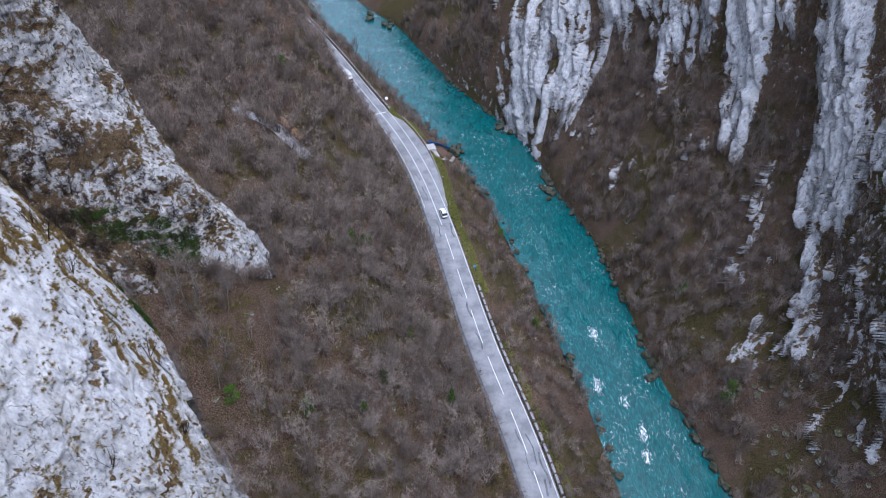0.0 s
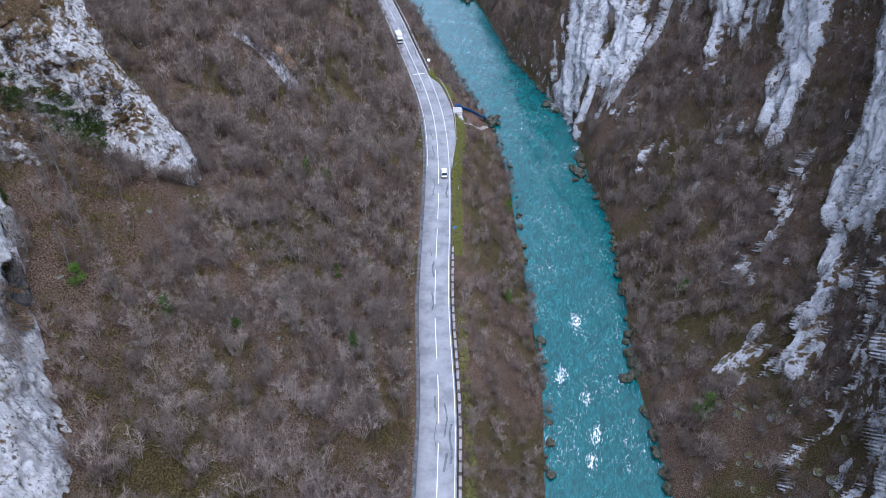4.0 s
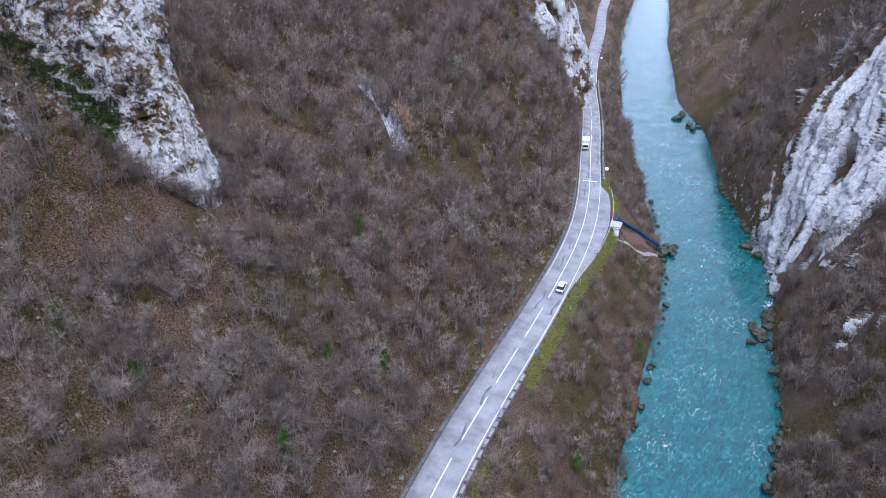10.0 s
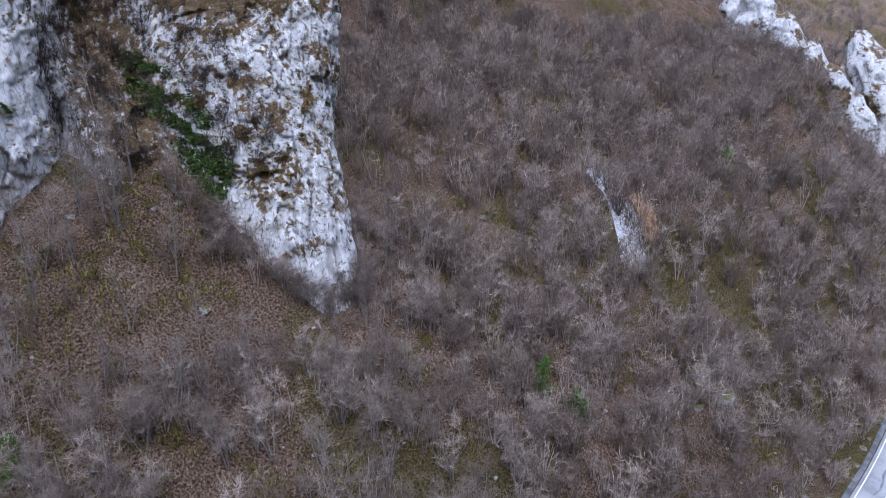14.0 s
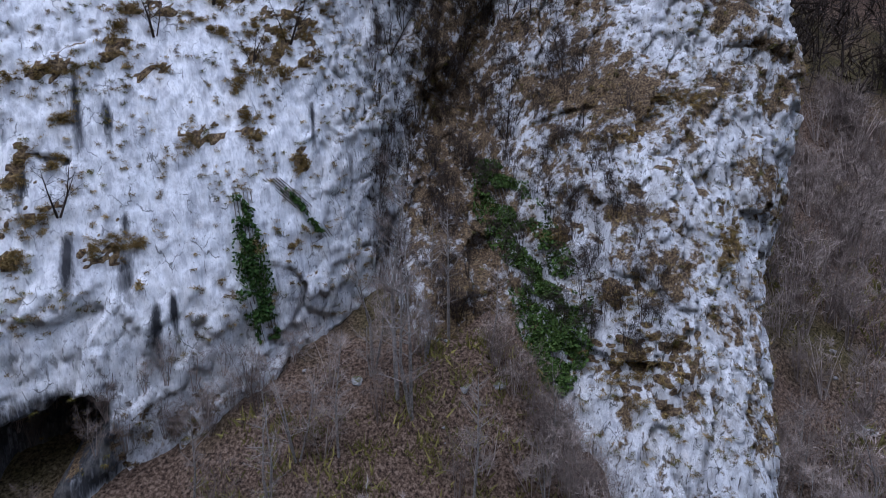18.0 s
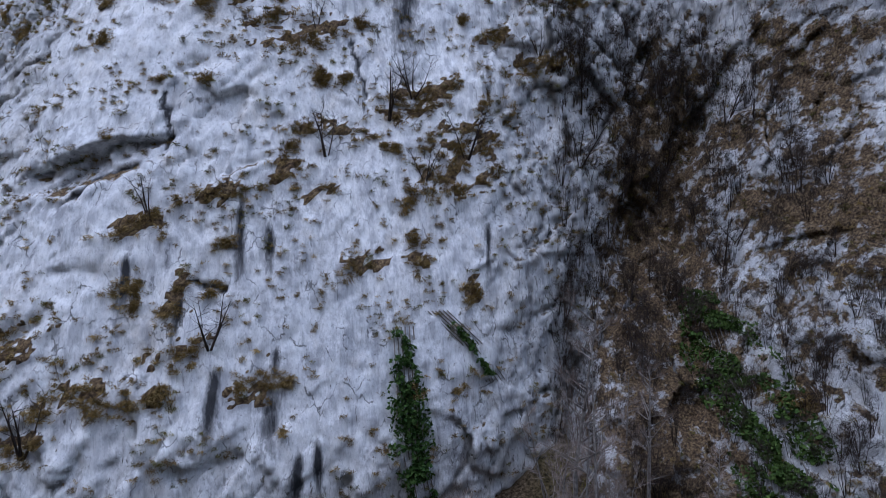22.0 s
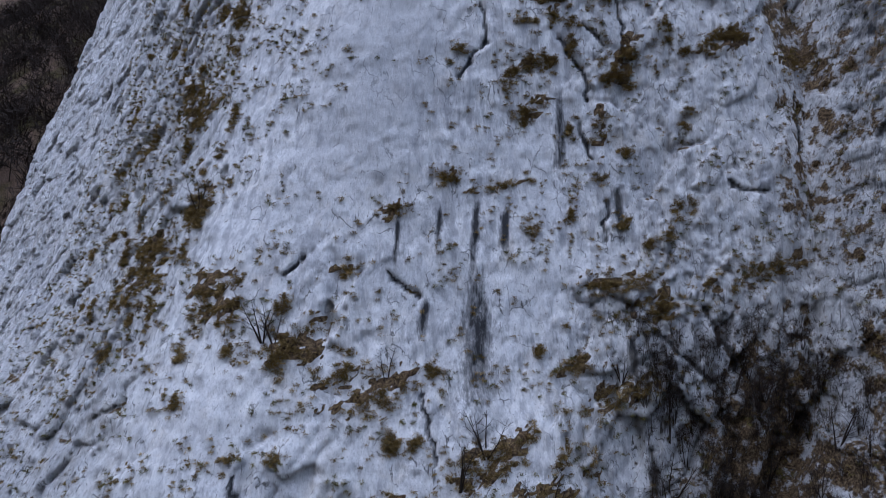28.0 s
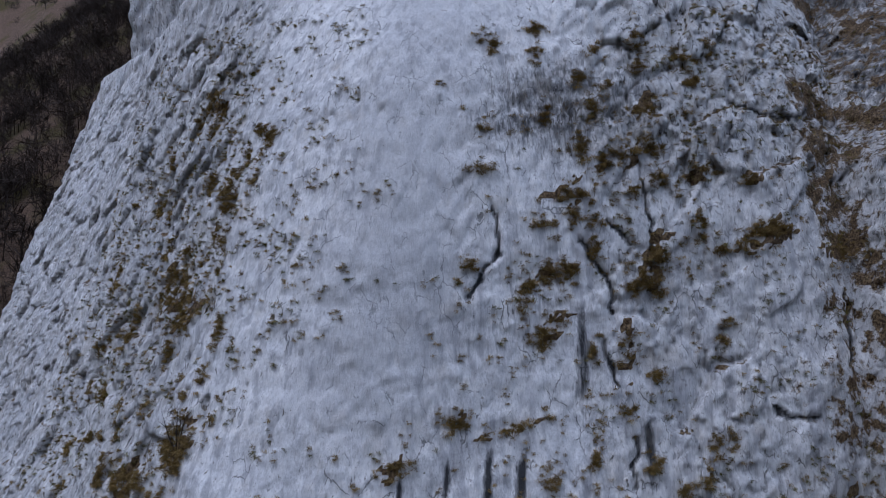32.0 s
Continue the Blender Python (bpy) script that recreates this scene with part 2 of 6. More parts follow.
def ground_full(x, y):
    """Height of the ground sheet with its unevenness."""
    x, y = np.asarray(x, float), np.asarray(y, float)
    z = ground_z(x, y)
    xr, lay, lb, rb = road_x(y), layby(y), west_bank_x(y), east_bank_x(y)
    east = x > rb
    # gully floor between wall and spur
    zg = 42.0 + 0.55 * np.clip(-40 - x, -2, 9)
    inside = np.exp(-((y - 71.5) / 7.5) ** 4) * ramp(-x, 37, 42)
    z = z + np.maximum(zg - z, 0) * inside
    flat = np.stack([x, y, 0 * x], 1)
    rough = fbm(flat / 7.0, 4, 3) * 0.8 + fbm(np.stack([x, y, z], 1) / 25.0, 3, 9) * 1.3
    # craggy ribs on the far western spur
    ribs = fbm(np.stack([x / 22.0 + y / 60.0, y / 7.0, z / 30.0], 1), 4, 71, 0.55, True)
    rough = np.where(east, rough * 0.7, rough)
    wd = xr - 4 - x
    spur = ramp(y, 168, 195) * (1 - ramp(y, 275, 310)) * ramp(wd, 3, 10)
    rough = rough + np.where(wd > 0, spur * (ribs * 3.4 + 1.0), 0)
    far = ramp(np.hypot(x - 10, y - 120), 250, 500)
    floor = ramp(np.minimum(np.abs(x - xr), np.minimum(np.abs(x - lb), np.abs(x - rb))), 14, 80)
    rough = rough + far * floor * fbm(flat / 90.0, 3, 5) * 22
    z = np.where(z > 0, z * (1 - 0.62 * ramp(y, 300, 430)), z)
    away = ramp(np.abs(x - xr - lay * 0.5) - 4 - lay * 0.5, 0, 6)
    onroad = (x > xr - 4.5) & (x < xr + 4.5 + lay)
    z = np.where(onroad, z, z + rough * away)
    inwater = (x > lb - 0.3) & (x < rb + 0.3)
    return np.where(inwater, np.minimum(z, WATER - 0.4), z)


FACE = Vector((math.sin(radians(105)), -math.cos(radians(105)), 0))
SIDE = Vector((math.cos(radians(105)), math.sin(radians(105)), 0))


def cliff_depth(s, z):
    """How far the rock stands out along FACE: the nearer of wall and spur."""
    wall = spline2(WALL_DEPTH, (np.clip(s, -10, 120) + 10) / 10, (np.clip(z, 30, 135) - 30) / 15)
    wall = wall - np.maximum(z - 130, 0) * 1.2 - np.maximum(-10 - s, 0) * 1.1
    spur = spline2(SPUR_DEPTH, (np.clip(s, 78, 126) - 78) / 6, (np.clip(z, 25, 109) - 25) / 12)
    spur = spur - 60 * (1 - ramp(s, 78, 84)) - np.maximum(z - 107, 0) * 1.3
    # broken rock at the head of the gully
    head = np.interp(z, [38, 48, 53, 57, 62, 69, 80, 100], [-22, -26, -32, -35, -40, -42.5, -52, -70])
    head = head - 30 * (1 - ramp(s, 73, 80)) - 30 * ramp(s, 92, 99)
    return np.maximum(np.maximum(wall, spur), head)


def facets(u, v, seed):
    """Angular blocks: each cell of a jittered grid is a small tilted plane. Also gives the closeness to a joint."""
    iu, iv = np.floor(u).astype(np.int64), np.floor(v).astype(np.int64)
    best, second = np.full(u.shape, 9.0), np.full(u.shape, 9.0)
    plane = np.zeros(u.shape)
    for a in (-1, 0, 1):
        for b in (-1, 0, 1):
            cu, cv = iu + a, iv + b
            pu = cu + 0.5 + 0.45 * lattice_hash(cu, cv, cu * 0, seed)
            pv = cv + 0.5 + 0.45 * lattice_hash(cu, cv, cu * 0, seed + 1)
            du, dv = u - pu, v - pv
            r = np.hypot(du, dv)
            h = lattice_hash(cu, cv, cu * 0, seed + 2) + du * 1.1 * lattice_hash(cu, cv, cu * 0, seed + 3) + dv * 1.1 * lattice_hash(cu, cv, cu * 0, seed + 4)
            near = r < best
            second = np.where(near, best, np.minimum(second, r))
            plane = np.where(near, h, plane)
            best = np.where(near, r, best)
    return plane, ramp(second - best, 0.0, 0.12)


# hollows in the face: along, height, half width, half height, depth
HOLLOWS = [(55.0, 42.6, 4.8, 1.8, 5.5), (49.3, 65.8, 4.8, 0.75, 1.15), (57.0, 79.3, 0.45, 0.8, 0.9), (64.8, 47.6, 0.5, 1.0, 0.6), (85.0, 50.8, 1.6, 0.9, 1.5), (83.0, 62.0, 1.5, 2.2, 1.2), (47.0, 88.5, 0.5, 1.2, 0.5)]


# open cracks in the wall, as lines of (along, height)
CRACKS = [[(76.1, 104.6), (76.8, 100.7), (76.6, 99.1)], [(71.5, 100.5), (73.4, 97.7), (73.8, 95.2)], [(73.4, 102.0), (75.1, 100.0)],
    [(83.2, 111.5), (87.2, 110.3), (93.1, 111.4)], [(84.3, 88.9), (85.7, 88.0), (87.7, 88.2)], [(73.1, 93.5), (74.1, 90.6)], [(90.9, 96.2), (90.8, 91.6)],
    [(53.9, 81.7), (55.0, 82.7)], [(60.5, 81.8), (62.5, 80.4)], [(75.3, 87.3), (74.9, 84.3)], [(82.1, 79.2), (84.3, 75.0)], [(65.7, 102.2), (66.4, 100.0), (64.2, 96.3)],
    [(40.7, 71.9), (43.3, 73.3)], [(48.2, 62.8), (49.8, 64.8), (52.2, 65.7)], [(63.2, 74.1), (64.5, 70.4)], [(77.9, 69.9), (78.2, 67.1)], [(78.5, 77.7), (82.3, 74.2)],
    [(56.2, 58.9), (57.7, 58.4)], [(53.1, 69.7), (53.9, 66.9)]]


def crack_line(s, z):
    """Closeness to the open cracks, 1 on the line."""
    q = np.stack([s, z, 0 * s], 1)
    s, z = s + 0.22 * fbm(q / 0.9, 3, 401), z + 0.22 * fbm(q / 0.9, 3, 411)
    far = np.full(len(s), 9.0)
    for line in CRACKS:
        for (a, b), (c, d) in zip(line[:-1], line[1:]):
            t = np.clip(((s - a) * (c - a) + (z - b) * (d - b)) / ((c - a) ** 2 + (d - b) ** 2), 0, 1)
            far = np.minimum(far, np.hypot(s - a - t * (c - a), z - b - t * (d - b)))
    return 1 - ramp(far, 0.07, 0.26)


def rock_relief(s, d, z):
    p = np.stack([s, d, z], 1)
    coarse = np.clip(ramp(s, 69, 77) * (1 - 0.72 * ramp(z, 76, 84) * (1 - ramp(z, 102, 108)) * (1 - ramp(s, 91, 96))) + 0.7 * (1 - ramp(s, 38, 50)) + 0.6 * (1 - ramp(z, 47, 54)), 0.10, 1)
    coarse = np.clip(coarse + 0.40 * ramp(fbm(p / 8.0, 2, 77), 0.25, 0.7), 0, 1)
    bulge = fbm(p / 13.0, 2, 21) * 0.35
    lean = s - 0.35 * z + 0.5 * fbm(p / 3.0, 2, 37)
    warp = z + 0.8 * fbm(p / 4.0, 2, 38)
    big, joint_a = facets(lean / 3.0, warp / 5.5, 31)
    mid, joint_b = facets(lean / 1.1, warp / 2.2, 57)
    small, joint_c = facets(s / 0.55 + 0.2 * z, warp / 0.8, 83)
    cut = 0.28 * (1 - joint_a) + 0.10 * (1 - joint_b)
    out = bulge + coarse * (0.55 * big + 0.30 * mid + 0.15 * small - cut)
    knobs = fbm(np.stack([s / 1.5, d / 2.5, z / 2.2], 1), 3, 47, 0.6, True)
    out = out + 0.14 * ramp(s, 84, 90) * knobs
    ledge = fbm(np.stack([s / 7.0, d / 7.0, z / 1.6], 1), 2, 66)
    wobble = fbm(p / 1.3, 3, 99)
    for a, h, ra, rh, deep in HOLLOWS:
        dz = z - h - 0.3 * (s - a) * (ra > rh) + 0.35 * rh * wobble
        r = ((s - a) / ra) ** 2 + (dz / np.where(dz > 0, rh, 2.4 * rh)) ** 2
        out = out - deep * ramp(1.0 - r, 0, np.where(dz > 0, 0.35, 0.55 if deep > 5 else 1.0))
    slab = np.exp(-((s - 58.5 - 0.12 * (z - 95)) / 5.2) ** 4) * ramp(z, 85, 92)
    flat_face = (1 - coarse) * ramp(z, 46, 52)
    flute = fbm(np.stack([(s - 0.12 * z) / 0.8, d / 3.0, z / 9.0], 1), 3, 421)
    out = out * (1 - 0.7 * slab) + 0.07 * flute * flat_face - 0.35 * crack_line(s, z)
    return out + 0.08 * ledge + 0.03 * small * (1 - coarse) + 0.03 * mid * (1 - coarse) + 0.05 * fbm(p / 0.7, 2, 8)


def cliff_point(s, z, out=0.0):
    """World point on the rock face."""
    s, z = np.atleast_1d(np.asarray(s, float)), np.atleast_1d(np.asarray(z, float))
    d = cliff_depth(s, z)
    d = d + rock_relief(s, d, z) + out
    xy = s[:, None] * np.array(SIDE)[None, :2] + d[:, None] * np.array(FACE)[None, :2]
    return np.concatenate([xy, z[:, None]], 1)


# dark water streaks on the wall: along, top, foot, width
STREAKS = [(59.9, 62.0, 59.5, 0.49), (58.4, 63.5, 58.9, 0.57), (62.4, 49.5, 45.6, 0.74), (63.6, 50.3, 46.7, 0.54), (55.7, 58.3, 55.6, 0.48),
    (60.8, 55.3, 53.6, 0.40), (52.7, 60.5, 56.9, 0.43), (72.5, 62.0, 59.0, 0.38), (57.9, 54.1, 50.5, 0.74), (60.9, 53.0, 49.7, 1.33),
    (66.0, 86.8, 81.6, 0.56), (61.0, 85.7, 82.0, 0.39), (67.9, 86.4, 83.2, 0.57), (66.2, 81.3, 73.5, 1.74), (63.5, 86.3, 84.0, 0.39),
    (76.1, 87.9, 84.5, 0.71), (62.9, 80.0, 77.6, 0.45), (71.7, 94.9, 88.3, 0.90), (76.8, 77.3, 74.2, 0.67), (66.6, 79.8, 73.0, 1.88)]
# grassy ledges: along, height, half width, half height
LEDGES = [(60.5, 74.5, 2.7, 1.0), (58.0, 75.4, 1.6, 0.6), (54.6, 77.3, 2.4, 1.4), (67.5, 70.3, 2.2, 1.3), (71.1, 67.3, 2.6, 1.9), (70.8, 65.1, 2.2, 1.1),
    (60.5, 65.4, 1.0, 0.7), (53.1, 62.2, 2.1, 0.5), (56.8, 63.8, 2.0, 0.7), (62.3, 64.1, 0.9, 0.5), (63.6, 67.9, 1.1, 0.7), (61.2, 68.2, 1.4, 0.5),
    (65.2, 59.9, 1.2, 0.7), (68.6, 60.4, 0.9, 0.9), (71.5, 58.0, 0.6, 1.0), (72.9, 75.7, 1.7, 0.6), (76.2, 73.8, 2.6, 0.9), (56.0, 55.2, 1.7, 0.7),
    (54.4, 53.2, 1.3, 0.8), (59.8, 53.6, 1.1, 1.1), (55.6, 58.0, 0.7, 1.3), (44.0, 55.0, 4.2, 1.7), (35.5, 63.5, 2.0, 1.4), (47.5, 50.5, 2.6, 0.9), (51.1, 53.5, 1.4, 0.7), (51.9, 55.8, 0.8, 0.5)]
HIGH_LEDGES = [(40.6, 96.5, 2.7, 2.1), (45.4, 87.2, 1.1, 1.8), (41.5, 81.9, 2.3, 2.3), (50.1, 79.4, 2.0, 1.2), (75.8, 81.2, 2.1, 0.6), (78.1, 79.6, 2.1, 0.6),
    (86.3, 82.0, 3.8, 0.8), (76.5, 98.1, 1.0, 1.7), (74.7, 92.4, 0.7, 2.3), (69.6, 94.4, 1.3, 0.9), (58.1, 82.4, 1.0, 0.6), (60.7, 86.3, 0.8, 0.6),
    (63.9, 88.8, 0.8, 0.8), (67.4, 88.1, 1.8, 0.3), (84.8, 100.9, 2.1, 1.0), (92.7, 45.4, 2.4, 2.2), (92.2, 49.7, 1.6, 1.0), (89.2, 52.6, 1.4, 0.7),
    (98.9, 62.2, 2.8, 0.7), (94.1, 59.5, 2.3, 0.5), (99.8, 52.7, 1.7, 1.7)]


SIDE_LEDGES = [(77.1, 99.6, 0.9, 1.7), (69.8, 98.4, 1.3, 0.8), (71.0, 103.5, 1.9, 1.0), (74.6, 106.7, 1.5, 1.1), (84.2, 100.9, 1.3, 0.6), (80.4, 105.4, 1.2, 0.6),
    (85.2, 101.4, 1.1, 0.6), (74.4, 81.4, 1.4, 0.6), (77.4, 81.3, 1.6, 0.5), (79.1, 79.5, 0.9, 1.2), (77.0, 110.8, 1.3, 1.0), (84.3, 105.1, 1.0, 0.6), (91.2, 99.7, 1.9, 0.8),
    (44.9, 87.0, 0.9, 1.5), (40.6, 83.1, 1.9, 1.3), (49.2, 81.1, 2.3, 1.5), (44.4, 104.0, 0.8, 3.0), (39.9, 112.5, 1.0, 2.2), (42.3, 94.7, 1.8, 1.0), (39.5, 98.2, 1.4, 0.7)]


# ---- materials ----
def material(name):
    m = bpy.data.materials.new(name)
    m.use_nodes = True
    return m, m.node_tree, m.node_tree.nodes["Principled BSDF"]


def node(tree, kind, **values):
    n = tree.nodes.new("ShaderNode" + kind)
    for key, value in values.items():
        if key in n.inputs:
            n.inputs[key].default_value = value
    return n


def noise_at(tree, scale, detail=6, rough=0.6, squash=None, distortion=0.0):
    co = node(tree, "TexCoord")
    out = co.outputs["Object"]
    if squash:
        mp = node(tree, "Mapping")
        mp.inputs["Scale"].default_value = squash
        tree.links.new(out, mp.inputs["Vector"])
        out = mp.outputs[0]
    n = node(tree, "TexNoise", Scale=scale, Detail=detail, Roughness=rough, Distortion=distortion)
    tree.links.new(out, n.inputs["Vector"])
    return n.outputs["Fac"]


def steps(tree, source, stops):
    """A colour ramp: stops of (position, colour)."""
    r = node(tree, "ValToRGB")
    e = r.color_ramp.elements
    while len(e) < len(stops):
        e.new(0.5)
    for el, (p, c) in zip(e, stops):
        el.position, el.color = p, (*c, 1) if len(c) == 3 else c
    tree.links.new(source, r.inputs["Fac"])
    return r.outputs["Color"]


def blend(tree, fac, a, b, mode="MIX"):
    m = tree.nodes.new("ShaderNodeMix")
    m.data_type, m.blend_type = "RGBA", mode
    for sock, v in ((m.inputs[0], fac), (m.inputs[6], a), (m.inputs[7], b)):
        if isinstance(v, (int, float)):
            sock.default_value = v
        elif isinstance(v, tuple):
            sock.default_value = (*v, 1) if len(v) == 3 else v
        else:
            tree.links.new(v, sock)
    return m.outputs[2]


def relief(tree, shader, height, strength, distance):
    b = node(tree, "Bump", Strength=strength, Distance=distance)
    tree.links.new(height, b.inputs["Height"])
    tree.links.new(b.outputs[0], shader.inputs["Normal"])
    return b


def upness(tree):
    g = node(tree, "NewGeometry")
    sep = node(tree, "SeparateXYZ")
    tree.links.new(g.outputs["Normal"], sep.inputs[0])
    return sep.outputs["Z"]


def calc(tree, op, a, b=0.0, clamp=False):
    m = node(tree, "Math")
    m.operation, m.use_clamp = op, clamp
    for sock, v in ((m.inputs[0], a), (m.inputs[1], b)):
        if isinstance(v, (int, float)):
            sock.default_value = v
        else:
            tree.links.new(v, sock)
    return m.outputs[0]


GREY = lambda v: (v, v, v)


def attribute(tree, name):
    n = node(tree, "Attribute")
    n.attribute_name = name
    return n.outputs["Fac"]


def joints(t, scale, squash):
    """Angular blocks in the rock: closeness to a joint line, and a level for each block."""
    co = node(t, "TexCoord")
    mp = node(t, "Mapping")
    mp.inputs["Scale"].default_value = squash
    mp.inputs["Rotation"].default_value = (0.0, 0.3, 0.2)
    t.links.new(co.outputs["Object"], mp.inputs["Vector"])
    wn = node(t, "TexNoise", Scale=1.2, Detail=4, Roughness=0.6)
    t.links.new(mp.outputs[0], wn.inputs["Vector"])
    vm = node(t, "VectorMath")
    vm.operation = "MULTIPLY_ADD"
    t.links.new(wn.outputs["Color"], vm.inputs[0])
    vm.inputs[1].default_value = (0.9, 0.9, 0.9)
    t.links.new(mp.outputs[0], vm.inputs[2])
    e = node(t, "TexVoronoi", Scale=scale)
    e.feature = "DISTANCE_TO_EDGE"
    c = node(t, "TexVoronoi", Scale=scale)
    for n in (e, c):
        t.links.new(vm.outputs[0], n.inputs["Vector"])
    sep = node(t, "SeparateXYZ")
    t.links.new(c.outputs["Color"], sep.inputs[0])
    return e.outputs["Distance"], sep.outputs["X"]


def rock_colour(t, mid, fine):
    """Pale limestone: soft grey clouds, grain, sparse dark pits and thin cracks."""
    big = noise_at(t, 0.12, 5, 0.6)
    base = steps(t, mid, [(0.32, (0.50, 0.50, 0.505)), (0.43, (0.70, 0.70, 0.705)), (0.52, (0.80, 0.80, 0.80)), (0.64, (0.86, 0.855, 0.84))])
    base = blend(t, steps(t, big, [(0.45, GREY(0)), (0.62, GREY(1))]), base, (0.86, 0.87, 0.885), "MULTIPLY")
    warm = noise_at(t, 0.4, 5, 0.6)
    base = blend(t, calc(t, "MULTIPLY", steps(t, warm, [(0.56, GREY(0)), (0.7, GREY(1))]), 0.3), base, (0.55, 0.48, 0.38))
    patchy = steps(t, noise_at(t, 0.22, 4, 0.65), [(0.44, GREY(0)), (0.60, GREY(1))])
    slit = noise_at(t, 1.1, 7, 0.66, (1.6, 1.6, 0.45), 0.7)
    line = calc(t, "MULTIPLY", steps(t, slit, [(0.345, GREY(1)), (0.375, GREY(0))]), patchy)
    base = blend(t, calc(t, "MULTIPLY", line, 0.9), base, (0.05, 0.048, 0.045))
    grain = noise_at(t, 4.5, 7, 0.75, (1.3, 1.3, 0.36), 0.3)
    base = blend(t, 1.0, base, steps(t, grain, [(0.36, GREY(0.70)), (0.46, GREY(0.93)), (0.56, GREY(1.0)), (0.66, GREY(1.06))]), "MULTIPLY")
    edge, block = joints(t, 0.75, (1.0, 1.0, 0.6))
    thin = calc(t, "MULTIPLY", steps(t, edge, [(0.008, GREY(1)), (0.030, GREY(0))]), steps(t, noise_at(t, 0.5, 4, 0.6), [(0.53, GREY(0)), (0.60, GREY(1))]))
    base = blend(t, calc(t, "MULTIPLY", thin, 0.8), base, (0.07, 0.066, 0.06))
    spots = noise_at(t, 1.9, 5, 0.62, (1.0, 1.0, 0.75), 0.4)
    dots = calc(t, "MULTIPLY", steps(t, spots, [(0.315, GREY(1)), (0.345, GREY(0))]), steps(t, noise_at(t, 0.17, 3, 0.6), [(0.40, GREY(0)), (0.55, GREY(1))]))
    base = blend(t, calc(t, "MULTIPLY", dots, 0.9), base, (0.075, 0.062, 0.035))
    pits = steps(t, fine, [(0.32, GREY(1)), (0.36, GREY(0))])
    return blend(t, calc(t, "MULTIPLY", pits, 0.6), base, (0.16, 0.155, 0.145))


def soil_colour(t, fine):
    big = noise_at(t, 0.043, 4, 0.6)
    a = steps(t, fine, [(0.38, (0.022, 0.014, 0.010)), (0.5, (0.125, 0.082, 0.055)), (0.62, (0.28, 0.205, 0.150))])
    g = steps(t, fine, [(0.38, (0.020, 0.017, 0.007)), (0.5, (0.080, 0.064, 0.025)), (0.62, (0.165, 0.132, 0.06))])
    return blend(t, steps(t, big, [(0.47, GREY(0)), (0.58, GREY(1))]), a, g)


